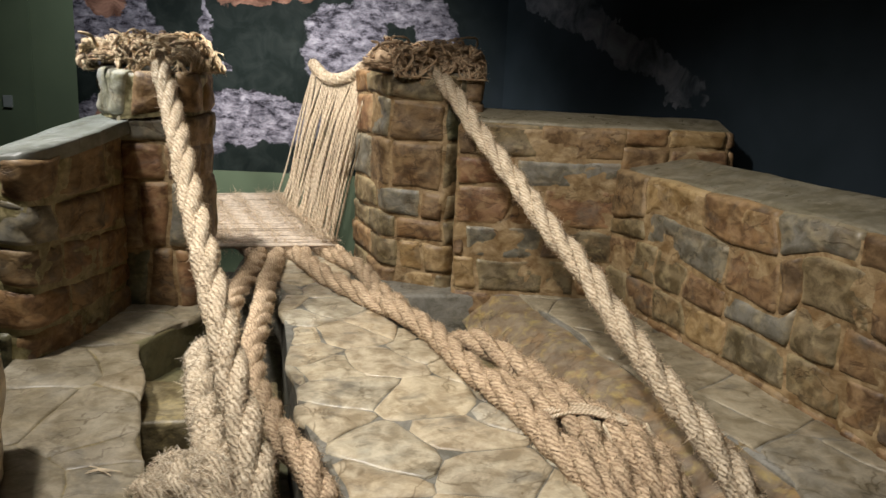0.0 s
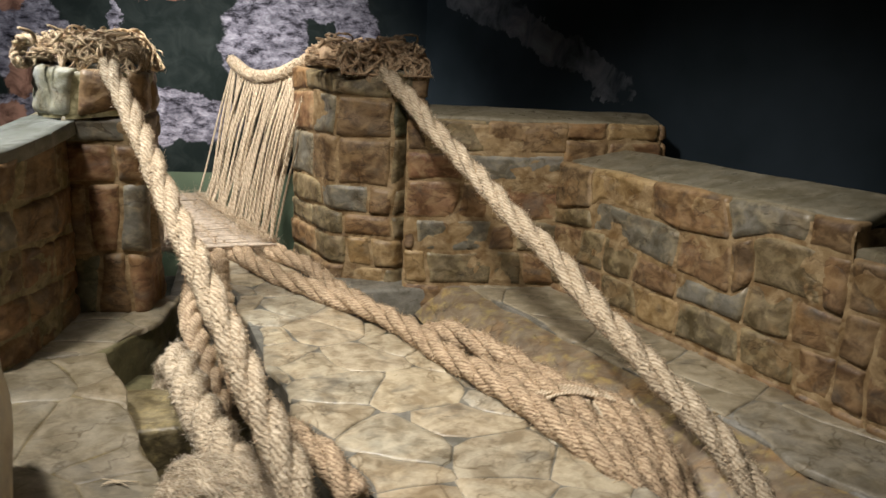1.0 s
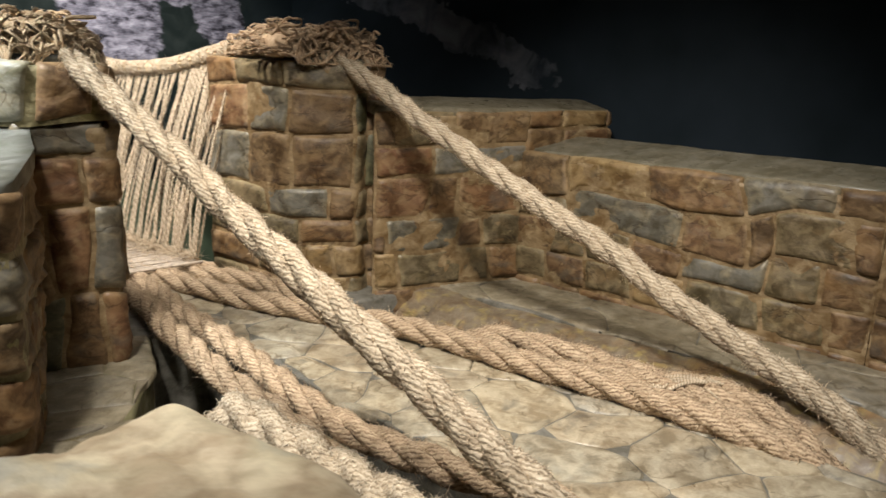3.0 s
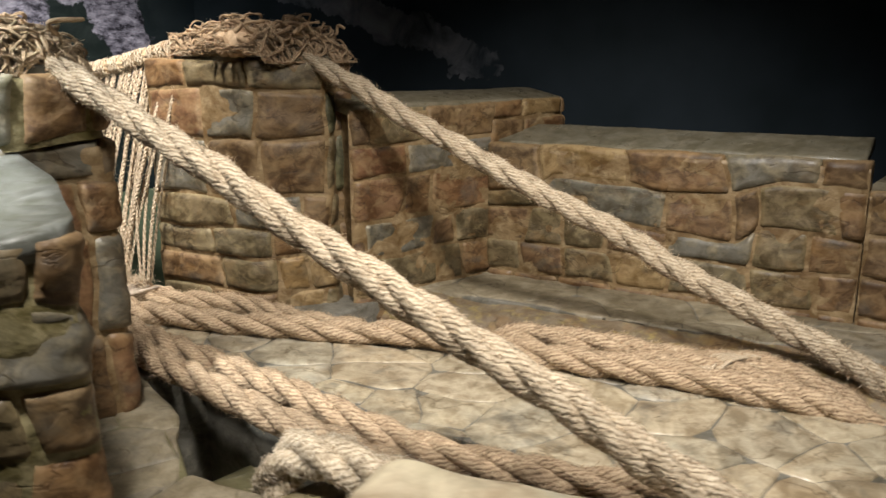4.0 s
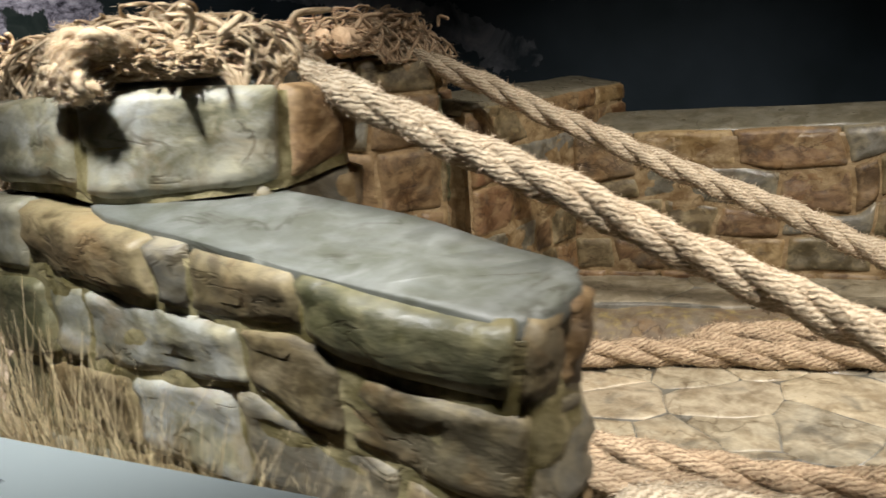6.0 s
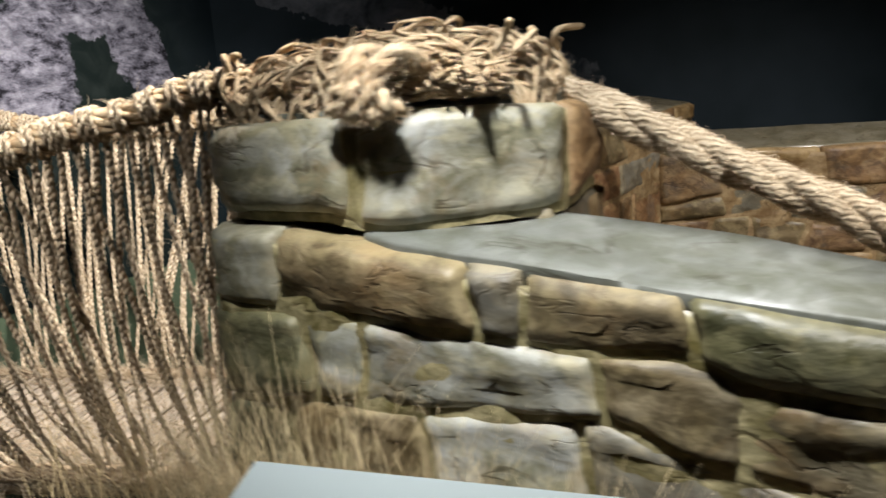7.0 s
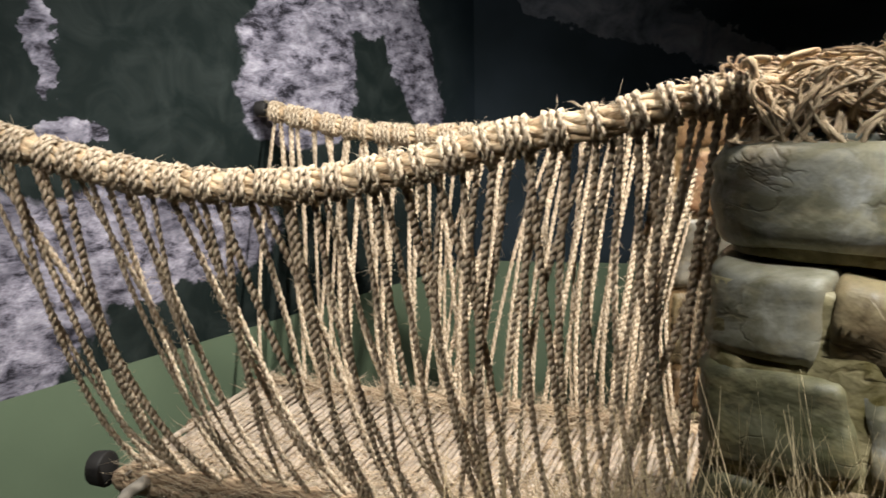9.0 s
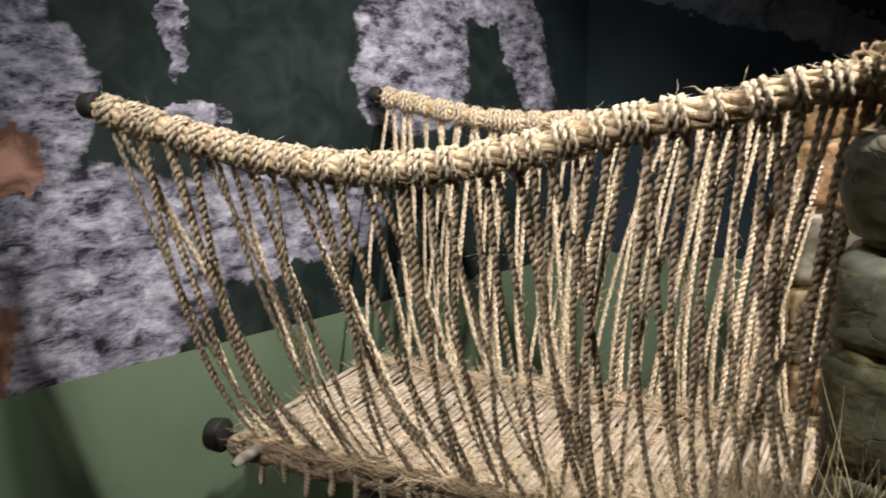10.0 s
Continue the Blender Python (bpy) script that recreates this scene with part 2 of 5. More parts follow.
def plain(name, colour, rough, scale=8.0, low=0.8, high=1.15, grain=0.0, metal=0.0):
    mat, nt, bsdf = nodes_of(name)
    pos = place(nt)
    fac = noise_tex(nt, pos, scale, 5, 0.6)
    nt.links.new(mix(nt, 1.0, colour, ramp(nt, fac, [(0.3, (low,) * 3), (0.7, (high,) * 3)]), "MULTIPLY"), bsdf.inputs["Base Color"])
    bsdf.inputs["Roughness"].default_value, bsdf.inputs["Metallic"].default_value = rough, metal
    if grain:
        bump(nt, bsdf, noise_tex(nt, pos, 60, 3), grain, 0.004)
    return mat


STRAW = plain("dry_straw", (0.58, 0.485, 0.345), 0.8, 40, 0.6, 1.25)


def fibre_ends(name, gain):
    """Dry fibre ends, no two of one tint."""
    mat, nt, bsdf = nodes_of(name)
    chance = nt.nodes.new("ShaderNodeNewGeometry").outputs["Random Per Island"]
    nt.links.new(mix(nt, 1.0, ramp(nt, chance, [(0.0, (0.44, 0.35, 0.245)), (0.4, (0.59, 0.49, 0.36)), (0.8, (0.70, 0.60, 0.46)), (1.0, (0.80, 0.72, 0.58))]), gain, "MULTIPLY"), bsdf.inputs["Base Color"])
    bsdf.inputs["Roughness"].default_value = 0.8
    return mat


FIBRE = fibre_ends("dry_fibre_ends", (0.95, 0.89, 0.82))
# browner copy of FIBRE with the floor cables' shade in its gain
FIBRE_BROWN = fibre_ends("shaded_tan_fibre_ends", (0.80, 0.72, 0.62))
# paler copy of FIBRE, raised towards the white of strongly lit rope
FIBRE_PALE = fibre_ends("lit_pale_fibre_ends", (1.02, 1.04, 1.05))
STICK = plain("pale_dry_reed", (0.50, 0.415, 0.325), 0.8, 25, 0.6, 1.2, 0.3)
CANE = plain("grey_cane", (0.48, 0.44, 0.37), 0.6, 30, 0.75, 1.1, 0.2)
GRASS = plain("dry_grass_blades", (0.70, 0.56, 0.33), 0.7, 20, 0.6, 1.2)
GREEN = plain("olive_green_paint", (0.105, 0.145, 0.09), 0.55, 3, 0.93, 1.06, 0.1)
DARK = plain("black_paint", (0.012, 0.013, 0.014), 0.8, 3)
FLOOR = plain("dark_carpet", (0.03, 0.03, 0.032), 0.95, 60, 0.6, 1.3, 0.4)
SOIL = plain("dark_soil", (0.045, 0.04, 0.03), 0.95, 18, 0.4, 1.4, 0.8)
PANEL = plain("pale_grey_laminate", (0.25, 0.285, 0.285), 0.35, 2, 0.98, 1.02)
PANEL_DARK = plain("black_print", (0.03, 0.035, 0.04), 0.4, 3)
PANEL_WHITE = plain("white_print", (0.6, 0.62, 0.62), 0.4, 3)
RUBBER = plain("black_cut_end", (0.01, 0.009, 0.008), 0.7, 20)


def mural_material():
    """A printed photograph of a night gorge: dark cliff, grey-violet rocks and ledges, red-brown flank, faint cloud."""
    mat, nt, bsdf = nodes_of("printed_gorge_mural")
    pos = place(nt)
    warp = nt.nodes.new("ShaderNodeTexNoise")
    warp.inputs["Scale"].default_value, warp.inputs["Detail"].default_value, warp.inputs["Roughness"].default_value = 3.2, 10, 0.66
    nt.links.new(pos, warp.inputs["Vector"])
    shift = nt.nodes.new("ShaderNodeVectorMath")
    shift.operation = "MULTIPLY_ADD"
    nt.links.new(warp.outputs["Color"], shift.inputs[0])
    shift.inputs[1].default_value, shift.inputs[2].default_value = (0.38, 0.38, 0.38), (-0.19, -0.19, -0.19)
    moved = nt.nodes.new("ShaderNodeVectorMath")
    moved.operation = "ADD"
    nt.links.new(pos, moved.inputs[0])
    nt.links.new(shift.outputs[0], moved.inputs[1])
    split = nt.nodes.new("ShaderNodeSeparateXYZ")
    nt.links.new(moved.outputs[0], split.inputs[0])
    x, z = split.outputs[0], split.outputs[2]

    def blob(cx, cz, rx, rz, turn=0.0):
        c, s = math.cos(radians(turn)), math.sin(radians(turn))
        dx, dz = maths(nt, "SUBTRACT", x, cx), maths(nt, "SUBTRACT", z, cz)
        p = maths(nt, "ADD", maths(nt, "MULTIPLY", dx, c / rx), maths(nt, "MULTIPLY", dz, s / rx))
        q = maths(nt, "ADD", maths(nt, "MULTIPLY", dx, -s / rz), maths(nt, "MULTIPLY", dz, c / rz))
        d = maths(nt, "ADD", maths(nt, "POWER", maths(nt, "ABSOLUTE", p), 2.6), maths(nt, "POWER", maths(nt, "ABSOLUTE", q), 2.6))
        n = nt.nodes.new("ShaderNodeMapRange")
        nt.links.new(d, n.inputs[0])
        for k, value in zip((1, 2, 3, 4), (1.10, 0.95, 0.0, 1.0)):
            n.inputs[k].default_value = value
        return n.outputs[0]

    def union(blobs):
        total = blobs[0]
        for b in blobs[1:]:
            total = maths(nt, "MAXIMUM", total, b)
        return total

    strata = nt.nodes.new("ShaderNodeMapping")
    strata.inputs["Scale"].default_value = (0.75, 1.0, 1.7)
    strata.inputs["Rotation"].default_value = (0, radians(12), 0)
    nt.links.new(pos, strata.inputs["Vector"])
    grain = noise_tex(nt, strata.outputs[0], 9, 12, 0.76, 0.3)
    coarse = noise_tex(nt, pos, 5, 5, 0.6, 0.8)
    crag = nt.nodes.new("ShaderNodeTexVoronoi")
    crag.inputs["Scale"].default_value = 14
    nt.links.new(moved.outputs[0], crag.inputs["Vector"])
    cliff = mix(nt, ramp(nt, coarse, [(0.4, (0, 0, 0)), (0.75, (1, 1, 1))]), (0.007, 0.012, 0.011), (0.024, 0.032, 0.03))
    night = mix(nt, ramp(nt, noise_tex(nt, pos, 1.3, 3), [(0.35, (0, 0, 0)), (0.7, (1, 1, 1))]), (0.010, 0.0165, 0.0205), (0.021, 0.030, 0.039))
    right = nt.nodes.new("ShaderNodeMapRange")
    nt.links.new(x, right.inputs[0])
    right.inputs[1].default_value, right.inputs[2].default_value = -0.1, 0.6
    colour = mix(nt, right.outputs[0], cliff, night)
    tone = maths(nt, "ADD", maths(nt, "MULTIPLY", grain, 0.96), maths(nt, "MULTIPLY", crag.outputs["Distance"], 0.08))
    rock = ramp(nt, tone, [(0.42, (0.02, 0.019, 0.025)), (0.475, (0.12, 0.115, 0.145)), (0.55, (0.25, 0.24, 0.29)), (0.68, (0.46, 0.45, 0.51))])
    rock = mix(nt, 0.75, rock, ramp(nt, coarse, [(0.36, (0.28, 0.28, 0.31)), (0.6, (1.15, 1.15, 1.15))]), "MULTIPLY")
    rocks = union([blob(*b) for b in ROCKS])
    colour = mix(nt, rocks, colour, rock)
    red = mix(nt, ramp(nt, coarse, [(0.4, (0, 0, 0)), (0.6, (1, 1, 1))]), (0.10, 0.05, 0.035), (0.34, 0.19, 0.14))
    colour = mix(nt, union([blob(*b) for b in REDS]), colour, red)
    cloud = maths(nt, "MULTIPLY", union([blob(*b) for b in CLOUDS]), ramp(nt, noise_tex(nt, pos, 3.5, 6, 0.6, 0.5), [(0.34, (0, 0, 0)), (0.70, (1, 1, 1))]))
    colour = mix(nt, cloud, colour, (0.16, 0.165, 0.185))
    nt.links.new(colour, bsdf.inputs["Base Color"])
    bsdf.inputs["Roughness"].default_value, bsdf.inputs["Specular IOR Level"].default_value = 0.7, 0.12
    return mat


# centre x, z, half width, half height, turn
ROCKS = [(-0.95, 1.72, 0.42, 0.40, 0), (-0.55, 2.12, 0.34, 0.16, -10), (-0.02, 1.78, 0.20, 0.46, 22), (-1.95, 0.98, 0.72, 0.25, -3),
         (-3.1, 0.72, 0.95, 0.48, 14), (-3.25, 1.75, 0.42, 0.62, 40), (-2.25, 1.46, 0.15, 0.06, 0), (-2.38, 1.85, 0.04, 0.26, 6),
         (-1.35, 2.35, 0.85, 0.13, 0)]
REDS = [(-3.17, 1.30, 0.24, 0.17, 20), (-1.75, 2.2, 0.5, 0.10, 0), (-3.35, 0.72, 0.22, 0.35, 10), (-3.35, 2.1, 0.2, 0.2, 0)]
CLOUDS = [(1.35, 1.90, 0.66, 0.12, -42), (0.95, 2.12, 0.30, 0.07, -40), (1.78, 1.45, 0.10, 0.08, -30)]
MURAL = mural_material()


# ---- building helpers ----
def part(name, bm, material, parent=None, label="", smooth=True):
    """Links a bmesh as one mesh object, under a thing or a part."""
    me = bpy.data.meshes.new(name)
    bm.to_mesh(me)
    bm.free()
    me.materials.append(material)
    if smooth:
        me.shade_smooth()
    ob = new(name, me)
    ob.parent = parent
    if label:
        ob["label"] = label
    return ob


def from_lists(name, verts, faces, material, parent=None, label="", uvs=None, smooth=True):
    me = bpy.data.meshes.new(name)
    me.from_pydata(verts, [], faces)
    me.materials.append(material)
    if uvs is not None:
        layer = me.uv_layers.new(name="UVMap")
        layer.data.foreach_set("uv", np.asarray(uvs, dtype=np.float32).ravel())
    if smooth:
        me.shade_smooth()
    ob = new(name, me)
    ob.parent = parent
    if label:
        ob["label"] = label
    return ob


def thing(name, label, category, group="", kind="", at=(0, 0, 0)):
    ob = new(name)
    ob.location = at
    return tagged(ob, label, category, group, kind)


def prism(bm, outline, z0, z1):
    """An upright prism over an outline of (x, y), anticlockwise."""
    low = [bm.verts.new((x, y, z0)) for x, y in outline]
    top = [bm.verts.new((x, y, z1)) for x, y in outline]
    bm.faces.new(low[::-1])
    bm.faces.new(top)
    for i in range(len(outline)):
        j = (i + 1) % len(outline)
        bm.faces.new((low[i], low[j], top[j], top[i]))


def soften(bm, width, segments=2):
    bmesh.ops.bevel(bm, geom=list(bm.edges), offset=width, segments=segments, affect="EDGES", profile=0.5)


def box(bm, x0, x1, y0, y1, z0, z1):
    prism(bm, [(x0, y0), (x1, y0), (x1, y1), (x0, y1)], z0, z1)


# ---- masonry ----
def route_at(points, radius=0.06, steps=6):
    """A way along a wall's face with its corners rounded: a function of the metres along it (corners unrounded) that
    gives the place and the outward normal, to the right of the way."""
    pts = [Vector(p) for p in points]
    mark = [0.0]
    for p, q in zip(pts, pts[1:]):
        mark.append(mark[-1] + (q - p).length)
    keys = [(0.0, pts[0])]
    for i in range(1, len(pts) - 1):
        r = min(radius, (pts[i] - pts[i - 1]).length * 0.45, (pts[i + 1] - pts[i]).length * 0.45)
        p0, p1 = pts[i] + (pts[i - 1] - pts[i]).normalized() * r, pts[i] + (pts[i + 1] - pts[i]).normalized() * r
        for k in range(steps + 1):
            t = k / steps
            keys.append((mark[i] + r * (2 * t - 1), (1 - t) ** 2 * p0 + 2 * t * (1 - t) * pts[i] + t * t * p1))
    keys.append((mark[-1], pts[-1]))

    def place_at(u):
        i = 0
        while i < len(keys) - 2 and keys[i + 1][0] <= u:
            i += 1
        (u0, p), (u1, q) = keys[i], keys[i + 1]
        return p + (q - p) * ((u - u0) / (u1 - u0))

    def at(u):
        way = place_at(u + 0.03) - place_at(u - 0.03)
        way = Vector((way.y, -way.x)).normalized()
        p = place_at(u)
        return Vector((p.x, p.y, 0)), Vector((way.x, way.y, 0))

    return at, mark[-1]


def level(z, u):
    """The height of a bed joint: a number, or pairs (metres along, height) to run through."""
    if not isinstance(z, tuple):
        return z
    if u <= z[0][0]:
        return z[0][1]
    for (u0, z0), (u1, z1) in zip(z, z[1:]):
        if u <= u1:
            t = (u - u0) / (u1 - u0)
            return z0 + (z1 - z0) * t * t * (3 - 2 * t)
    return z[-1][1]


def carved_stone(parent, at, left, right, low, high, material, seed, proud, rim, strata):
    """One stone of a wall: a rounded, bedded face between two slanting joints and two wavering bed joints."""
    rnd = random.Random(seed)
    off = Vector((rnd.uniform(-50, 50), rnd.uniform(-50, 50), rnd.uniform(-50, 50)))
    um, zm = (left(0.5) + right(0.5)) / 2, (low(left(0.5)) + high(right(0.5))) / 2
    width, height = right(0.5) - left(0.5), high(um) - low(um)
    nu, nz = max(6, min(22, int(width / 0.027))), max(6, min(13, int(height / 0.023)))
    tilt_u, tilt_z, fat = rnd.uniform(-0.03, 0.03), rnd.uniform(-0.05, 0.05), proud * rnd.uniform(0.7, 1.35)
    power = rnd.uniform(12.0, 40.0)
    verts, faces, uvs = [], [], []

    def point(x, z, back):
        big = max(abs(x), abs(z))
        r = ((abs(x) / big) ** power + (abs(z) / big) ** power) ** (1 / power) if big > 1e-6 else 1.0
        sx, sz = x / r, z / r
        t = 0.5 + 0.5 * sz
        u = left(t) + (right(t) - left(t)) * (0.5 + 0.5 * sx)
        h = low(u) + (high(u) - low(u)) * t
        edge = min((1 - abs(x)) * width / 2, (1 - abs(z)) * height / 2)
        round_off = math.sqrt(max(0.0, 1 - (1 - min(1.0, edge / rim)) ** 2))
        q = Vector((u * 2.3, h * 4.2, 0)) + off
        out = -0.018 + (fat + 0.018) * round_off
        out += round_off * (tilt_u * (u - um) + tilt_z * (h - zm) + 0.022 * noise.noise(q) + 0.010 * noise.noise(q * 2.7) + 0.006 * noise.noise(q * 6.5))
        out += round_off * strata * (abs(noise.noise(Vector((u * 3.0, h * 22 + u * 2.0, off.x)))) - 0.2)
        if back:
            out = -0.09
        p, n = at(u)
        return p + n * out + Vector((0, 0, h))

    grid_u = [-math.cos(math.pi * (i / nu)) * 0.5 + (2 * i / nu - 1) * 0.5 for i in range(nu + 1)]
    grid_z = [-math.cos(math.pi * (i / nz)) * 0.5 + (2 * i / nz - 1) * 0.5 for i in range(nz + 1)]
    for z in grid_z:
        for x in grid_u:
            verts.append(point(x, z, False))
            uvs.append((0.5 + 0.5 * x, 0.5 + 0.5 * z))
    for k in range(nz):
        for i in range(nu):
            j = k * (nu + 1) + i
            faces.append((j, j + 1, j + nu + 2, j + nu + 1))
    ring = [(i, 0) for i in range(nu)] + [(nu, k) for k in range(nz)] + [(nu - i, nz) for i in range(nu)] + [(0, nz - k) for k in range(nz)]
    base = len(verts)
    for i, k in ring:
        verts.append(point(grid_u[i], grid_z[k], True))
        uvs.append((0.5 + 0.5 * grid_u[i], 0.5 + 0.5 * grid_z[k]))
    for m, (i, k) in enumerate(ring):
        i2, k2 = ring[(m + 1) % len(ring)]
        faces.append((k * (nu + 1) + i, base + m, base + (m + 1) % len(ring), k2 * (nu + 1) + i2))
    return from_lists("stone", verts, faces, material, parent, uvs=[uvs[v] for f in faces for v in f])


def mortar_strip(parent, at, length, z0, z1, material, seed, depth):
    """The lumpy mortar between the stones, filled up to near their faces."""
    nu, nz = max(2, int(length / 0.03)), max(2, int((level(z1, 0) - level(z0, 0)) / 0.03))
    verts, faces = [], []
    for k in range(nz + 2):
        for i in range(nu + 1):
            u = length * i / nu
            t = min(k, nz) / nz
            h = level(z0, u) + (level(z1, u) - 0.035 - level(z0, u)) * t
            out = depth + 0.016 * noise.noise(Vector((u * 5, h * 5, seed))) + 0.009 * noise.noise(Vector((u * 17, h * 17, seed)))
            p, n = at(u)
            verts.append(p + n * (out if k <= nz else -0.12) + Vector((0, 0, h)))
    for k in range(nz + 1):
        for i in range(nu):
            j = k * (nu + 1) + i
            faces.append((j, j + 1, j + nu + 2, j + nu + 1))
    return from_lists("mortar", verts, faces, material, parent)


def courses(parent, points, rows, material, seed, proud=0.009, mean=0.28, gap=0.003, wave=0.02, rim=0.024, strata=0.010, mortar=None, depth=-0.001, radius=0.06):
    """Stones along a wall's face (it looks to the right of the way); rows: low and high bed joint, upright joints in
    metres along the wall or nothing for a random bond, and a letter for each stone's paint."""
    rnd = random.Random(seed)
    at, length = route_at(points, radius)
    for k, (z0, z1, joints, *paint) in enumerate(rows):
        if joints:
            cuts = [0.0, *joints, length]
        else:
            cuts, way = [0.0], rnd.uniform(0.5, 1.0) * mean
            while way < length - mean * 0.45:
                cuts.append(way)
                way += mean * rnd.uniform(0.65, 1.5)
            cuts.append(length)

        def bed(z, shift):
            return lambda u: level(z, u) + shift + wave * noise.noise(Vector((u * 2.4, level(z, 0) * 7.7, seed)))

        def joint(u0, shift, lean, key):
            return lambda t: u0 + shift + lean * (t - 0.5) + 0.016 * noise.noise(Vector((t * 2.1, key * 3.7, seed + k * 1.9)))

        leans = [0.0 if i in (0, len(cuts) - 1) else rnd.uniform(-0.05, 0.05) for i in range(len(cuts))]
        for i in range(len(cuts) - 1):
            code = paint[0][i] if paint and i < len(paint[0]) else "."
            carved_stone(parent, at, joint(cuts[i], gap / 2, leans[i], i), joint(cuts[i + 1], -gap / 2, leans[i + 1], i + 1), bed(z0, gap / 2), bed(z1, -gap / 2),
                         PAINTS.get(code, material), seed * 97 + k * 13 + i, proud, rim, strata)
    mortar_strip(parent, at, length, rows[0][0], rows[-1][1], mortar or MORTAR, seed, depth)


def rounded(outline, radius, steps=4):
    """The outline with its corners rounded off."""
    pts = []
    n = len(outline)
    for i in range(n):
        p0, p, p1 = (Vector(outline[i - 1]), Vector(outline[i]), Vector(outline[(i + 1) % n]))
        a, b = p + (p0 - p).normalized() * radius, p + (p1 - p).normalized() * radius
        for s in range(steps + 1):
            t = s / steps
            pts.append(tuple((1 - t) ** 2 * a + 2 * t * (1 - t) * p + t * t * b))
    return pts


def slab(name, outline, z0, z1, material, parent, label="", bevel=0.025, rough=0.008, seed=0, fine=0.09, tilt=()):
    """A worn stone slab over an outline: a grid-cut top, rounded rim, gentle unevenness."""
    bm = bmesh.new()
    prism(bm, outline, z0, z1)
    bmesh.ops.bevel(bm, geom=[e for e in bm.edges if all(v.co.z > z1 - 1e-5 for v in e.verts)], offset=bevel, segments=3, affect="EDGES", profile=0.6)
    for _ in range(4):
        longest = [e for e in bm.edges if e.calc_length() > fine * 2]
        if not longest:
            break
        bmesh.ops.subdivide_edges(bm, edges=longest, cuts=1, use_grid_fill=True)
        bmesh.ops.triangulate(bm, faces=[f for f in bm.faces if len(f.verts) > 4])
    for v in bm.verts:
        for x0, y0, nx, ny, k in tilt:
            v.co.z += max(0.0, (v.co.x - x0) * nx + (v.co.y - y0) * ny) * k
        v.co += noise.noise_vector(v.co * 3.1 + Vector((seed, seed * 2, 0))) * rough + noise.noise_vector(v.co * 9 + Vector((seed, 0, 0))) * rough * 0.4
    return part(name, bm, material, parent, label)


# ---- the room ----
def wall_slab(name, a, b, z0, z1, thick, material):
    """An upright wall whose seen face runs from a to b; its body lies to the left of that way."""
    a, b = Vector(a), Vector(b)
    side = Vector((-(b - a).y, (b - a).x)).normalized() * thick
    bm = bmesh.new()
    prism(bm, [tuple(a), tuple(b), tuple(b + side), tuple(a + side)], z0, z1)
    return tagged(part(name, bm, material, smooth=False), kind="structure", category="wall")


bm = bmesh.new()
box(bm, -9, 7, -6, 11, -0.75, -0.65)
tagged(part("floor", bm, SOIL, smooth=False), "dark bare floor under the display", "floor", kind="structure")
bm = bmesh.new()
box(bm, -9, -2.95, -6, 5.2, -0.65, 0.0)
tagged(part("floor_walkway", bm, FLOOR, smooth=False), "dark carpeted visitor walkway beside the display", "floor", kind="structure")
bm = bmesh.new()
box(bm, -9, 7, -6, 11, 4.1, 4.2)
tagged(part("ceiling", bm, DARK, smooth=False), "black painted ceiling", "ceiling", kind="structure")
wall_slab("wall_west", (-8.9, 11), (-8.9, -6), -0.65, 4.1, 0.1, DARK)
wall_slab("wall_south", (-8.9, -5.9), (6.9, -5.9), -0.65, 4.1, 0.1, DARK)
wall_slab("wall_east", (6.9, -5.9), (6.9, 11), -0.65, 4.1, 0.1, DARK)
M0, M1, M2, M3 = (-3.67, 8.25), (0.62, 8.25), (2.62, 4.4), (5.2, -0.6)
wall_slab("wall_north_green", M0, (-8.9, 8.25), -0.65, 4.1, -0.1, GREEN)
for k, (a, b) in enumerate(((M1, M0), (M2, M1), (M3, M2))):
    wall_slab("wall_mural_base_%d" % (k + 1), a, b, -0.65, 0.43, -0.1, GREEN)
    tagged(wall_slab("wall_mural_%d" % (k + 1), a, b, 0.43, 4.1, -0.104, MURAL), "printed photo mural of a dark rocky gorge", "mural")
# a joint and a small plate on the green wall
bm = bmesh.new()
box(bm, -4.13, -4.10, 8.235, 8.249, -0.6, 4.1)
tagged(part("trim", bm, GREEN, smooth=False), "narrow green cover strip on the wall joint", "trim", kind="structure")
bm = bmesh.new()
box(bm, -4.42, -4.33, 8.225, 8.249, 0.98, 1.10)
soften(bm, 0.004)
tagged(part("wall_plate", bm, PANEL, smooth=False), "small pale grey switch plate on green wall", "plate")

# ---- pavement with its sunken pits ----
TOP = 0.09
pavement = thing("pavement", "painted crazy paving of irregular tan flagstones", "pavement", kind="structure")
CENTRAL = [(-1.3, 6.3), (-1.12, 5.62), (-0.72, 3.856), (-0.54, 3.2), (-0.31, 2.6), (0.2, 1.2), (1.22, 1.2), (0.66, 2.72), (0.38, 3.47), (0.0, 4.285), (-0.5, 5.05), (-0.8, 6.3)]
LEFT_NEAR = [(-2.05, 4.05), (-2.05, 1.9), (-0.72, 1.9), (-1.56, 4.0)]
LEFT_FAR = [(-2.05, 4.05), (-1.56, 4.0), (-1.36, 4.62), (-1.3, 5.0), (-2.05, 5.0)]
RIGHT = [(0.52, 5.45), (0.90, 4.285), (1.15, 3.6), (1.42, 2.8), (1.62, 2.1), (2.3, 2.1), (1.95, 3.0), (1.36, 4.913), (1.3, 5.45)]
NEAR = [(-2.9, 1.9), (-2.9, -3.0), (3.6, -3.0), (3.6, 1.9), (1.22, 1.9), (0.96, 1.9)]


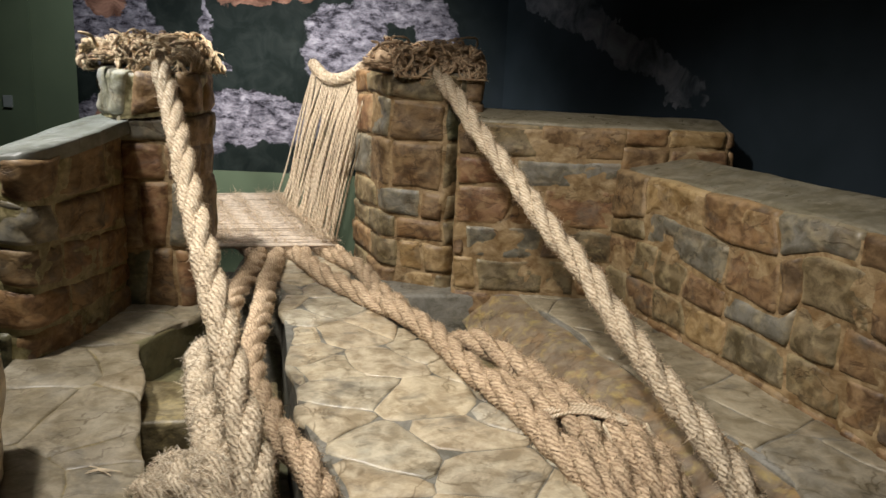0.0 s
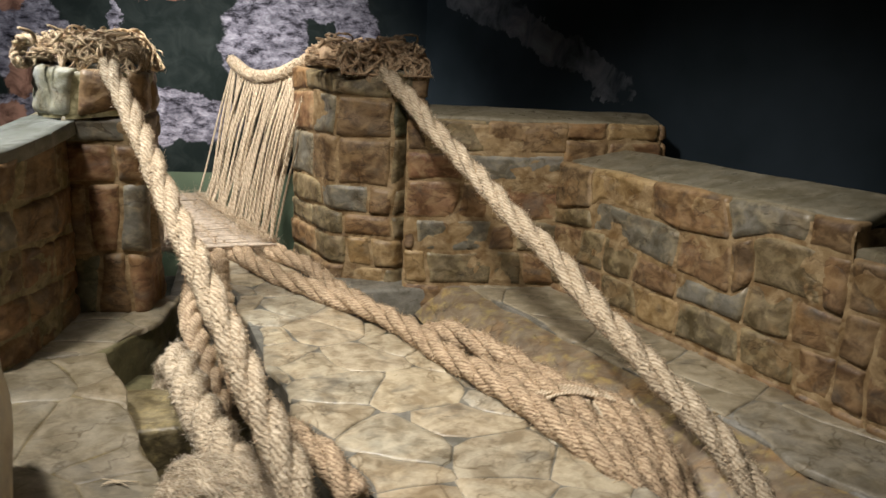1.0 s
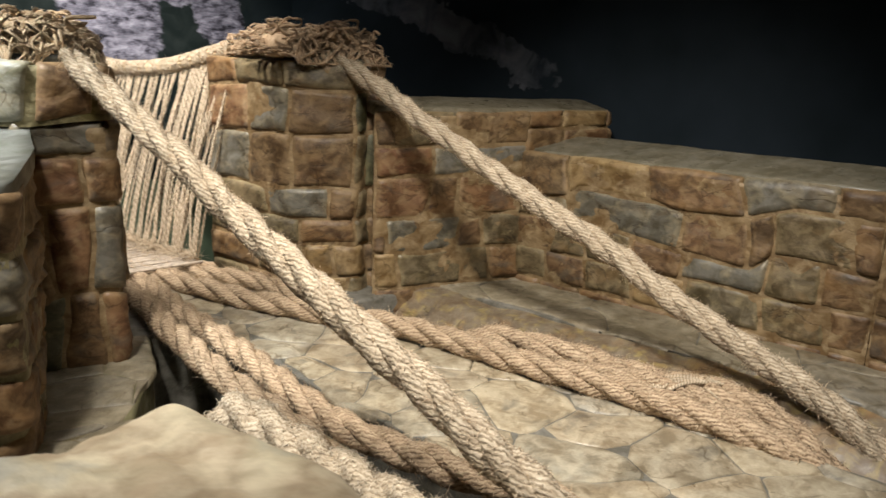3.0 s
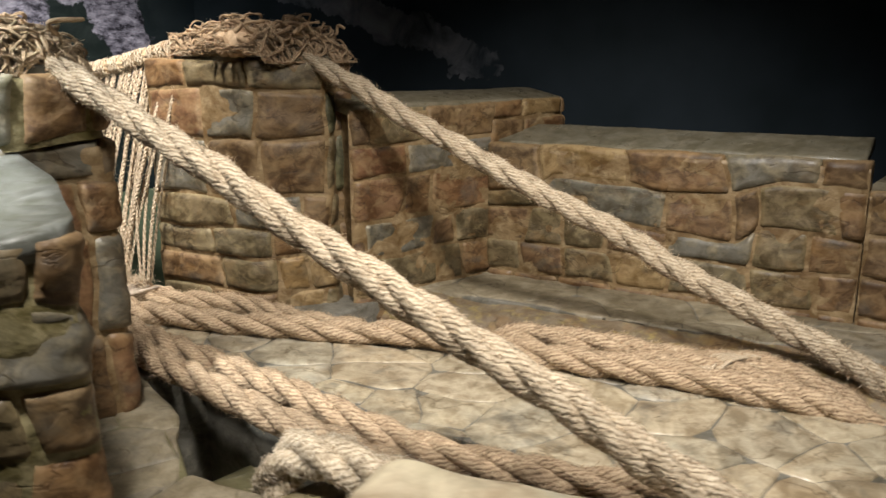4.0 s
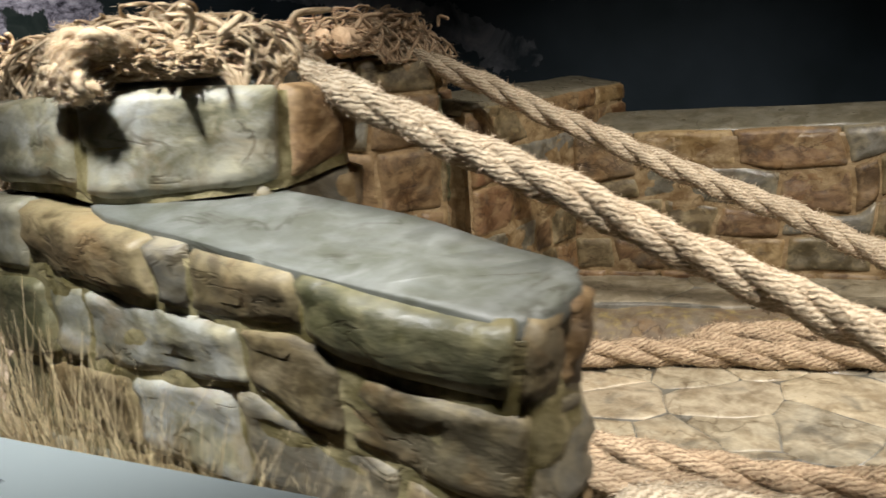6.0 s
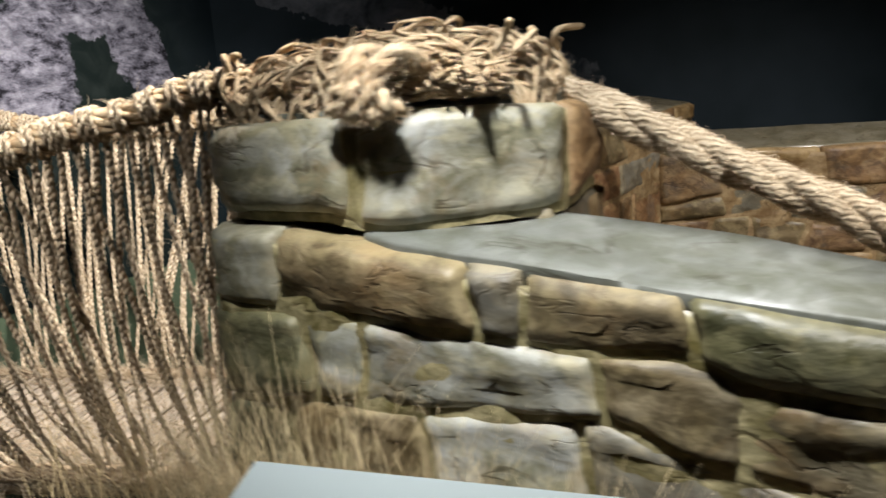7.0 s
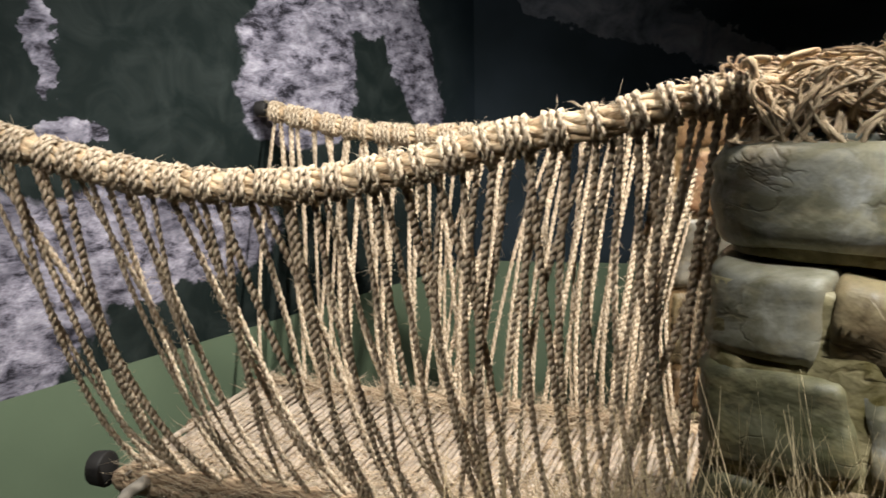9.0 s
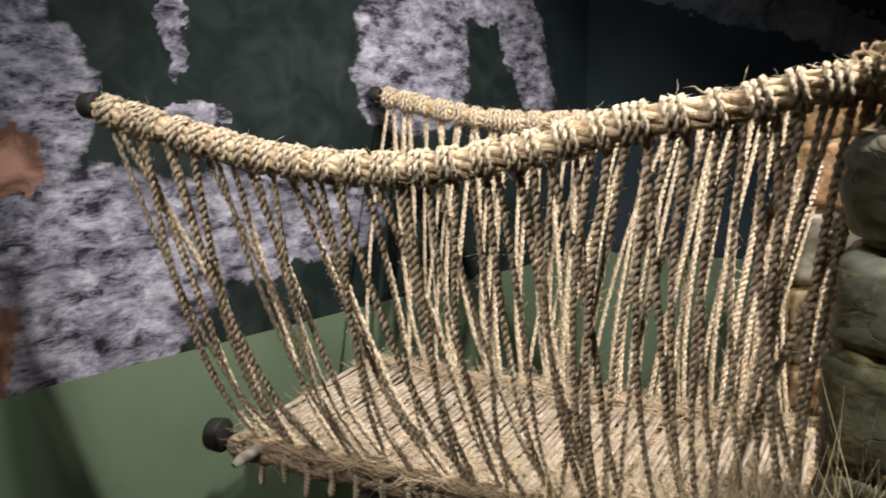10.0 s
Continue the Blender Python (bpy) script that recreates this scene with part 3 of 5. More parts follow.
def clip(poly, p, n):
    """The part of a polygon on the side of p that n points away from."""
    out = []
    for i, a in enumerate(poly):
        b = poly[(i + 1) % len(poly)]
        da, db = (a[0] - p[0]) * n[0] + (a[1] - p[1]) * n[1], (b[0] - p[0]) * n[0] + (b[1] - p[1]) * n[1]
        if da <= 0:
            out.append(a)
        if da * db < 0:
            t = da / (da - db)
            out.append((a[0] + (b[0] - a[0]) * t, a[1] + (b[1] - a[1]) * t))
    return out


def area(poly):
    return 0.5 * sum(a[0] * b[1] - b[0] * a[1] for a, b in zip(poly, poly[1:] + poly[:1]))


def flagstones(region, size, seed, parent, material):
    """Crazy paving: the cells round scattered points, each a stone of its own with a worn rim."""
    rnd = random.Random(seed)
    if area(region) < 0:
        region = region[::-1]
    xs, ys = [p[0] for p in region], [p[1] for p in region]
    seeds, tries = [], 0
    while tries < 2500:
        tries += 1
        q = (rnd.uniform(min(xs) - 0.2, max(xs) + 0.2), rnd.uniform(min(ys) - 0.2, max(ys) + 0.2))
        if all((q[0] - s[0]) ** 2 + (q[1] - s[1]) ** 2 > (size * rnd.uniform(0.35, 1.15)) ** 2 for s in seeds):
            seeds.append(q)
    for s in seeds:
        cell = list(region)
        for o in seeds:
            if o is not s and (o[0] - s[0]) ** 2 + (o[1] - s[1]) ** 2 < (size * 4) ** 2:
                cell = clip(cell, ((s[0] + o[0]) / 2, (s[1] + o[1]) / 2), (o[0] - s[0], o[1] - s[1]))
                if len(cell) < 3:
                    break
        if len(cell) < 3 or area(cell) < 0.006:
            continue
        c = Vector((sum(p[0] for p in cell) / len(cell), sum(p[1] for p in cell) / len(cell)))
        cut = []
        for i, p in enumerate(cell):
            p0, p1 = Vector(cell[i - 1]), Vector(cell[(i + 1) % len(cell)])
            p = Vector(p)
            off = rnd.choice((0.0, 0.0, 0.0, 0.025, 0.07))
            cut.append(p + (p0 - p) * min(0.3, off / max(0.01, (p0 - p).length)))
            cut.append(p + (p1 - p) * min(0.3, off / max(0.01, (p1 - p).length)))
        ring = []
        for i, p in enumerate(cut):
            q = cut[(i + 1) % len(cut)]
            steps = max(1, int((Vector(q) - Vector(p)).length / 0.07))
            for k in range(steps):
                v = Vector(p).lerp(Vector(q), k / steps)
                w = noise.noise_vector(Vector((v.x * 2.6, v.y * 2.6, seed))) * 0.085
                v = v + Vector((w.x, w.y))
                ring.append(c + (v - c) * (1 - (0.002 + 0.006 * max(0.0, w.z / 0.085)) / max(0.03, (v - c).length)))
        verts, faces, m = [], [], len(ring)
        lift = rnd.uniform(0.0, 0.006)
        for shrink, z in ((0.0, TOP - 0.03), (0.0, TOP - 0.003), (0.014, TOP + 0.0015 + lift * 0.5), (0.06, TOP + 0.0025 + lift * 0.5)):
            for v in ring:
                d = v - c
                q = c + d * max(0.2, 1 - shrink / max(0.03, d.length))
                verts.append((q.x, q.y, z + noise.noise(Vector((q.x * 7, q.y * 7, 3))) * 0.005))
        for k in range(3):
            for i in range(m):
                j = (i + 1) % m
                faces.append((k * m + i, k * m + j, (k + 1) * m + j, (k + 1) * m + i))
        faces.append(tuple(range(3 * m, 4 * m)))
        from_lists("flagstone", verts, faces, material, parent)


# far left bed gets the dark stone: its pit side's shade is in the colour
for outline, stone in ((CENTRAL, JOINT), (LEFT_NEAR, PIT), (LEFT_FAR, MOSS_AND_SHADE), (RIGHT, JOINT), (NEAR, JOINT)):
    outline = outline if area(outline) > 0 else outline[::-1]
    slab("bed", outline, -0.65, TOP - 0.004, stone, pavement, bevel=0.03, rough=0.004, fine=0.14)
for k, (region, size, mat) in enumerate(((CENTRAL, 0.42, PAVING), (LEFT_NEAR, 0.62, LEDGE), (LEFT_FAR, 0.55, LEDGE), (RIGHT, 0.75, LEDGE))):
    flagstones(region, size, 200 + k, pavement, mat)
# the threshold below the bridge and the pits' floors
slab("threshold", [(-1.4, 5.0), (0.42, 5.3), (0.42, 6.2), (-1.5, 6.2)], -0.65, TOP - 0.02, JOINT, pavement, rough=0.004)
# left pit's shade is painted into the dark tone of floor and stone
slab("pit_floor", [(-1.7, 1.8), (0.2, 1.8), (-0.6, 5.2), (-1.7, 5.2)], -0.66, -0.60, MOSS_AND_SHADE, pavement, rough=0.02)
slab("pit_floor", [(-0.5, 5.5), (0.2, 1.8), (1.7, 1.8), (0.6, 5.5)], -0.64, -0.35, PIT, pavement, rough=0.02)
slab("pit_stone", rounded([(-1.55, 3.98), (-1.08, 4.02), (-1.06, 4.36), (-1.53, 4.34)], 0.07), -0.64, -0.16, MOSS_AND_SHADE, pavement, "stone toned dark for the shaded pit", bevel=0.06, rough=0.02, seed=4)
slab("pit_ledge", [(-1.55, 3.35), (-0.7, 3.5), (-0.8, 3.95), (-1.6, 3.88)], -0.64, -0.06, PIT, pavement, "mossy stone ledge", bevel=0.03, rough=0.012)
verts, faces = [], []
for k in range(61):
    y = 5.42 - 3.3 * k / 60
    edge = 0.52 + (5.45 - y) * 0.335
    for i in range(13):
        t = i / 12
        p = Vector((edge + 0.05 - 0.42 * t, y, TOP - 0.008 - 0.06 * t - 0.30 * max(0.0, t - 0.45) ** 1.3))
        p += noise.noise_vector(p * 3.5) * 0.035 + noise.noise_vector(p * 11) * 0.010
        p.z = min(p.z, TOP - 0.004)
        verts.append(p)
for k in range(60):
    for i in range(12):
        j = k * 13 + i
        faces.append((j, j + 13, j + 14, j + 1))
from_lists("pit_bank", verts, faces, BANK, pavement, "sloping bank stained with ochre moss")

# ---- ropes ----
def smooth_path(points, step=0.02):
    """Points along a smooth curve through the given ones, evenly spaced."""
    pts = [Vector(p) for p in points]
    dense = []
    for i in range(len(pts) - 1):
        p0 = pts[i - 1] if i else pts[0] * 2 - pts[1]
        p3 = pts[i + 2] if i + 2 < len(pts) else pts[-1] * 2 - pts[-2]
        p1, p2 = pts[i], pts[i + 1]
        n = max(4, int((p2 - p1).length / step * 2))
        for k in range(n):
            t = k / n
            dense.append(0.5 * ((2 * p1) + (p2 - p0) * t + (2 * p0 - 5 * p1 + 4 * p2 - p3) * t * t + (3 * p1 - p0 - 3 * p2 + p3) * t ** 3))
    dense.append(pts[-1])
    out, carry = [dense[0]], 0.0
    for a, b in zip(dense, dense[1:]):
        length = (b - a).length
        while carry + length >= step and length > 1e-9:
            a = a.lerp(b, (step - carry) / length)
            out.append(a)
            length, carry = (b - a).length, 0.0
        carry += length
    return out


def frames_along(path):
    tangents = [(path[min(i + 1, len(path) - 1)] - path[max(i - 1, 0)]).normalized() for i in range(len(path))]
    n = tangents[0].orthogonal().normalized()
    out = []
    for t in tangents:
        n = (n - t * n.dot(t)).normalized()
        out.append((t, n, t.cross(n)))
    return out


def strand_lists(path, axes, offset, radius, pitch, phase, sides, step, seed, hairy=0.15, taper=(1.0, 1.0), yarns=0):
    """The rings of one strand that winds round a path."""
    verts, faces, uvs = [], [], []
    count = len(path)
    lay = []
    for i, (p, (t, n, b)) in enumerate(zip(path, axes)):
        s = i * step
        lay.append((0.6 * noise.noise(Vector((s * 2.2, seed, 4))) + (16.0 + 2 * math.pi / pitch) * s) / (2 * math.pi) if yarns else 0.0)
        a = phase + 2 * math.pi * s / pitch
        grow = taper[0] + (taper[1] - taper[0]) * i / max(1, count - 1)
        centre = p + (n * math.cos(a) + b * math.sin(a)) * offset * grow
        r = grow * radius * (1 + hairy * noise.noise(Vector((s * 6, seed, phase))) + hairy * 0.6 * noise.noise(Vector((s * 23, seed, phase))))
        if i in (0, count - 1):
            r *= 0.6
        for k in range(sides):
            q = 2 * math.pi * k / sides + a
            if yarns:
                ridge = abs(math.sin(math.pi * yarns * (k / sides + lay[i])))
                rr = r * (0.88 + 0.20 * ridge + 0.10 * noise.noise(Vector((s * 26, k * 0.6, seed))))
            else:
                rr = r * (1 + 0.24 * noise.noise(Vector((s * 30, k * 1.7, seed))))
            verts.append(centre + (n * math.cos(q) + b * math.sin(q)) * rr)
    for i in range(count - 1):
        for k in range(sides):
            j = (k + 1) % sides
            faces.append((i * sides + k, i * sides + j, (i + 1) * sides + j, (i + 1) * sides + k))
            u0, u1, v0, v1 = i * step, (i + 1) * step, k / sides, (k + 1) / sides
            uvs += [(u0, v0 + lay[i]), (u0, v1 + lay[i]), (u1, v1 + lay[i + 1]), (u1, v0 + lay[i + 1])]
    faces.append(tuple(range(sides))[::-1])
    faces.append(tuple(range((count - 1) * sides, count * sides)))
    uvs += [(0, 0)] * (2 * sides)
    return verts, faces, uvs


def fuzz(name, path, radius, count, length, material, parent, seed, thick=0.0011):
    """Loose fibres standing off a rope."""
    rnd = random.Random(seed)
    axes = frames_along(path)
    verts, faces = [], []
    for _ in range(count):
        i = rnd.randrange(len(path))
        t, n, b = axes[i]
        q = rnd.uniform(0, 2 * math.pi)
        out = n * math.cos(q) + b * math.sin(q)
        base = path[i] + out * radius * rnd.uniform(0.8, 1.02)
        l = length * rnd.uniform(0.3, 1.3)
        way = (out * rnd.uniform(0.05, 0.7) + t * rnd.choice((-1, 1)) * rnd.uniform(0.3, 1.0) + t.cross(out) * rnd.uniform(-0.7, 0.7)).normalized()
        bend = way + Vector((rnd.uniform(-0.6, 0.6), rnd.uniform(-0.6, 0.6), rnd.uniform(-0.8, 0.3)))
        mid, tip = base + way * l * 0.5, base + way * l * 0.5 + bend.normalized() * l * 0.5
        side = way.orthogonal().normalized() * thick
        up = way.cross(side).normalized() * thick
        k = len(verts)
        verts += [base + side, base - side, base + up, mid + side * 0.8, mid - side * 0.8, mid + up * 0.8, tip]
        faces += [(k, k + 1, k + 4, k + 3), (k + 1, k + 2, k + 5, k + 4), (k + 2, k, k + 3, k + 5), (k + 3, k + 4, k + 6), (k + 4, k + 5, k + 6), (k + 5, k + 3, k + 6)]
    ob = from_lists(name, verts, faces, material, parent)
    return tagged(ob, kind="stuff")


def shag(rings, axes, count, length, parent, seed, material, thick=0.0012):
    """Short fibre ends that stand off the strands of a rope, across their lay."""
    rnd = random.Random(seed)
    verts, faces = [], []
    for _ in range(count):
        i = rnd.randrange(len(rings))
        ring = rings[i]
        t = axes[i % len(axes)][0]
        base = ring[rnd.randrange(len(ring))]
        out = (base - (ring[0] + ring[len(ring) // 2]) / 2).normalized()
        base = base.lerp(ring[rnd.randrange(len(ring))], rnd.uniform(0, 0.12)) + t * rnd.uniform(-0.008, 0.008)
        l = length * rnd.uniform(0.35, 1.0) * (2.0 if rnd.random() < 0.03 else 1.0)
        way = (out * rnd.uniform(0.02, 0.45) + t * rnd.uniform(-0.4, 0.7) + t.cross(out) * rnd.uniform(0.2, 1.0) * (1 if rnd.random() < 0.75 else -1)).normalized()
        bend = way + Vector((rnd.uniform(-0.5, 0.5), rnd.uniform(-0.5, 0.5), rnd.uniform(-0.7, 0.3)))
        mid = base + way * l * 0.5
        tip = mid + bend.normalized() * l * 0.5
        w = thick * rnd.uniform(0.7, 1.6)
        side = way.orthogonal().normalized() * w
        up = way.cross(side).normalized() * w
        k = len(verts)
        verts += [base + side, base - side, base + up, mid + side * 0.8, mid - side * 0.8, mid + up * 0.8, tip]
        faces += [(k, k + 1, k + 4, k + 3), (k + 1, k + 2, k + 5, k + 4), (k + 2, k, k + 3, k + 5), (k + 3, k + 4, k + 6), (k + 4, k + 5, k + 6), (k + 5, k + 3, k + 6)]
    return tagged(from_lists("fuzz", verts, faces, material, parent), kind="stuff")


def twisted_rope(name, points, radius, label, material, pitch=0.36, strands=3, seed=0, hairs=900, hair=0.042, step=0.016, parent=None, sides=36, category="rope", group="", taper=(1.0, 1.0)):
    path = smooth_path(points, step)
    axes = frames_along(path)
    for i, p in enumerate(path):
        path[i] = p + noise.noise_vector(Vector((i * step * 2.3, seed * 3.1, 0))) * radius * 0.3
    rope = parent or thing(name, label, category, group)
    rings = []
    for k in range(strands):
        lists = strand_lists(path, axes, radius * 0.47, radius * 0.58, pitch, 2 * math.pi * k / strands + seed, sides, step, seed + k * 7, 0.16, taper, 11)
        from_lists("strand", lists[0], lists[1], material, rope, uvs=lists[2])
        rings += [lists[0][i:i + sides] for i in range(0, len(lists[0]), sides)]
    if hairs:
        shag(rings, axes, int(hairs * 0.8), hair, rope, seed + 5, FIBRE_PALE if name == "anchor_rope" else FIBRE_BROWN if material is ROPE_BROWN else FIBRE)
    return rope


def frayed(name, points, radius, material, parent, seed=0, step=0.014, pitch=0.13, sides=5):
    """A soft loosely spun hank in one mesh."""
    way = smooth_path(points, step)
    if len(way) < 3:
        return None
    axes = frames_along(way)
    verts, faces, uvs = [], [], []
    for ply in range(2):
        lists = strand_lists(way, axes, radius * 0.42, radius * 0.70, pitch, ply * math.pi + seed, sides, step, seed + ply, 0.25)
        base = len(verts)
        verts += lists[0]
        faces += [tuple(i + base for i in f) for f in lists[1]]
        uvs += lists[2]
    return from_lists(name, verts, faces, material, parent, uvs=uvs)


def tube(name, points, radius, material, parent, seed=0, sides=7, step=0.012, label=""):
    path = smooth_path(points, step)
    if len(path) < 3:
        return None
    lists = strand_lists(path, frames_along(path), 0.0, radius, 1.0, 0.0, sides, step, seed, 0.12)
    return from_lists(name, lists[0], lists[1], material, parent, label, uvs=lists[2])


# ---- masonry things ----
def wall_thing(name, label, outline, top, category="stone wall", group="", mortar=None):
    ob = thing(name, label, category, group)
    bm = bmesh.new()
    prism(bm, outline, -0.65, top)
    part("core", bm, mortar or MORTAR, ob, "mortar core", smooth=False)
    return ob


# near pillar: two big pale blocks over the coping, brown stones towards the paving
A_TOP = [(-1.60, 5.60), (-2.12, 5.60), (-2.13, 5.06), (-1.86, 4.67), (-1.46, 4.69), (-1.44, 5.10), (-1.59, 5.58)]
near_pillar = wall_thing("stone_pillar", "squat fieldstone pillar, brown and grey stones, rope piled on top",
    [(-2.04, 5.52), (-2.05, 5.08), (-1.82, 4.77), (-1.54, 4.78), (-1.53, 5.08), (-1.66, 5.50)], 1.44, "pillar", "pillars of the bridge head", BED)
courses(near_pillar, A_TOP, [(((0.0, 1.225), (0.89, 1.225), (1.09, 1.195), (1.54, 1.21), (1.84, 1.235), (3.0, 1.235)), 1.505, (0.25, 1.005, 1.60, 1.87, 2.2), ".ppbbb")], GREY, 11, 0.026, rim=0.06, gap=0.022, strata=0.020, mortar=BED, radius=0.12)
courses(near_pillar, [(-1.88, 4.71), (-1.46, 4.69), (-1.44, 5.10), (-1.60, 5.58), (-1.75, 5.62)],
    [(-0.4, 0.07, (0.24, 0.6, 0.9), "obbb"), (0.07, ((0, 0.42), (0.3, 0.46), (0.6, 0.42)), (0.16, 0.32, 0.66, 1.0), "dbrbb"), (((0, 0.42), (0.3, 0.46), (0.6, 0.42)), 0.85, (0.12, 0.29, 0.56, 0.90), "brgbo"),
     (0.85, 1.075, (0.27, 0.62, 0.97), "rbbb"), (1.075, 1.24, (0.36, 0.75, 1.05), "gbob")], BROWN, 13, 0.017, rim=0.032)
slab("cap", rounded([(-2.09, 5.55), (-2.10, 5.10), (-1.84, 4.72), (-1.49, 4.74), (-1.48, 5.10), (-1.62, 5.54)], 0.08), 1.4, 1.515, SLATE, near_pillar, "grey weathered cap stone", 0.05, 0.012, 3)

# far pillar, a narrow recess towards the wall beside it; a dark stone there paints its shade
far_pillar = wall_thing("stone_pillar", "squat fieldstone pillar of warm brown stones, rope piled on top",
    [(-0.56, 6.24), (-0.30, 5.66), (0.04, 5.53), (0.22, 5.58), (0.24, 6.24)], 1.46, "pillar", "pillars of the bridge head")
courses(far_pillar, [(-0.65, 6.30), (-0.37, 5.58), (0.06, 5.42), (0.13, 5.52), (0.27, 5.50), (0.30, 6.28)],
    [(-0.1, 0.17, (0.4, 0.86, 1.15, 1.4, 1.8), "obyob"), (0.17, 0.38, (0.5, 0.89, 1.07, 1.36, 1.9), "boyyb"), (0.38, 0.55, (0.45, 0.86, 1.22, 1.38, 1.8), "oobob"), (0.55, 0.735, (0.60, 1.04, 1.22, 1.38, 1.9), "ogbob"),
     (0.735, 1.08, (0.43, 0.81, 1.20, 1.36, 1.8), "gbbod"), (1.08, 1.355, (0.43, 0.79, 1.20, 1.36, 1.9), "rgbdb"), (1.355, 1.53, (0.30, 0.75, 1.19, 1.36, 1.9), "booob")],
    BROWN, 23, 0.017, rim=0.03, wave=0.028)
slab("cap", rounded([(-0.60, 6.26), (-0.34, 5.62), (0.06, 5.47), (0.25, 5.53), (0.28, 6.26)], 0.08), 1.42, 1.54, COPING, far_pillar, "grey weathered cap stone", 0.05, 0.012, 5)

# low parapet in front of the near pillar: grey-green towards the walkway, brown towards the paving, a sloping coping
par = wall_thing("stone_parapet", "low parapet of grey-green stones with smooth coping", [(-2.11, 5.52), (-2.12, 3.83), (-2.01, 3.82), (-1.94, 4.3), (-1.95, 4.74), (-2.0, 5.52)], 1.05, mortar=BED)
TOP_BED = ((0.0, 1.22), (0.5, 1.215), (0.72, 1.19), (0.95, 1.165), (1.14, 1.15), (1.62, 1.12), (2.1, 1.075), (2.25, 1.075), (2.42, 1.09), (3.0, 1.125), (3.4, 1.165))
BED_1 = ((0.3, 0.99), (1.1, 1.00), (1.35, 0.98), (1.6, 0.985), (1.78, 0.92), (2.05, 0.91), (2.25, 0.90), (2.42, 0.86), (3.4, 0.85))
BED_2 = ((0.3, 0.73), (0.8, 0.76), (1.2, 0.80), (1.43, 0.83), (1.68, 0.76), (2.04, 0.70), (2.42, 0.65), (3.4, 0.60))
BED_3 = ((0.3, 0.50), (1.2, 0.55), (1.7, 0.52), (2.1, 0.48), (2.42, 0.44), (3.4, 0.36))
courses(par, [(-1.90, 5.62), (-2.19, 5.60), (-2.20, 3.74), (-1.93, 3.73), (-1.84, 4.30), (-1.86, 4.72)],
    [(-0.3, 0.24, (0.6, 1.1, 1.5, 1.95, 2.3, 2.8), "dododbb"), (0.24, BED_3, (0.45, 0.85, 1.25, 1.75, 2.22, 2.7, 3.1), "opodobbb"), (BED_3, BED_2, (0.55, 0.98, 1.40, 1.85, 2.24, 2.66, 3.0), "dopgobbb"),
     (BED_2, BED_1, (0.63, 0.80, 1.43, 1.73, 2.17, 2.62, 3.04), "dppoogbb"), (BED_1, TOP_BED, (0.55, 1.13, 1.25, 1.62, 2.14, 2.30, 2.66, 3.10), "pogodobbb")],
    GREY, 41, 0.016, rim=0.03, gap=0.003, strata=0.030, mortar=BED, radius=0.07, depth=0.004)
slab("coping", rounded([(-2.195, 3.78), (-2.14, 3.728), (-1.96, 3.73), (-1.905, 3.80), (-1.815, 4.30), (-1.80, 4.74), (-2.12, 5.12), (-2.17, 4.98), (-2.195, 4.4)], 0.03), 1.0, 1.075, SLATE, par,
     "smooth grey-green coping stone", 0.034, 0.012, 8, tilt=((-2.2, 3.72, 0, 1, 0.085), (-2.2, 3.72, 1, 0, 0.115)))

# wall beside the far pillar, and the wing that comes forward from it
back = wall_thing("stone_wall", "fieldstone wall of brown stones with grey coping", [(0.18, 5.38), (1.86, 5.26), (1.88, 5.50), (0.20, 5.60)], 1.20)
courses(back, [(0.12, 5.33), (0.16, 5.30), (1.22, 5.222)],
    [(-0.1, 0.10, (0.3, 0.7)), (0.10, 0.33, (0.17, 0.64, 0.84), "yoob"), (0.33, 0.56, (0.08, 0.60, 0.78), "bgbo"), (0.56, 0.83, (0.38, 0.59), "rbr"), (0.83, 1.02, (0.40,), "rg"), (1.02, 1.245, (0.15, 0.54), "bob")], BROWN, 51)
courses(back, [(1.18, 5.225), (1.89, 5.175), (1.91, 5.50)], [(0.9, 1.135, (0.3, 0.7)), (1.135, 1.245, (0.30, 0.66), "byb")], BROWN, 52)
slab("coping", [(0.14, 5.31), (1.88, 5.19), (1.90, 5.52), (0.16, 5.66)], 1.18, 1.252, COPING, back, "smooth grey-brown coping stone", 0.022, 0.01, 9, tilt=((1.1, 5.22, 0.05, 1, 0.17),))

WING_1 = ((0, 0.66), (0.36, 0.72), (0.5, 0.79), (0.95, 0.77), (1.2, 0.74), (1.5, 0.76), (1.85, 0.83), (2.3, 0.84))
WING_2 = ((0, 0.56), (0.5, 0.58), (1.2, 0.50), (1.6, 0.48), (1.75, 0.58), (2.3, 0.56))
wing = wall_thing("stone_wall", "fieldstone wing wall of ochre and brown stones", [(1.30, 5.28), (1.98, 3.16), (2.22, 3.2), (1.60, 5.30)], 0.95)
courses(wing, [(1.165, 5.235), (1.88, 3.09)],
    [(-0.1, 0.13, ()), (0.13, 0.34, (0.25, 0.56, 0.89, 1.24, 1.70, 2.05), "oboyoob"), (0.34, WING_2, (0.30, 0.55, 0.85, 1.22, 1.71, 2.0), "boobgob"), (WING_2, WING_1, (0.40, 1.20, 1.59, 1.72, 2.12), "ogbbob"),
     (WING_1, 0.985, (0.38, 0.95, 1.54, 2.02), "bybgb")], BROWN, 61)
slab("coping", [(1.235, 5.22), (1.885, 3.19), (1.93, 3.14), (2.26, 3.22), (1.62, 5.22)], 0.92, 0.985, COPING, wing, "smooth grey-brown coping stone", 0.022, 0.01, 12, tilt=((1.20, 5.26, 0.955, 0.297, 0.24),))
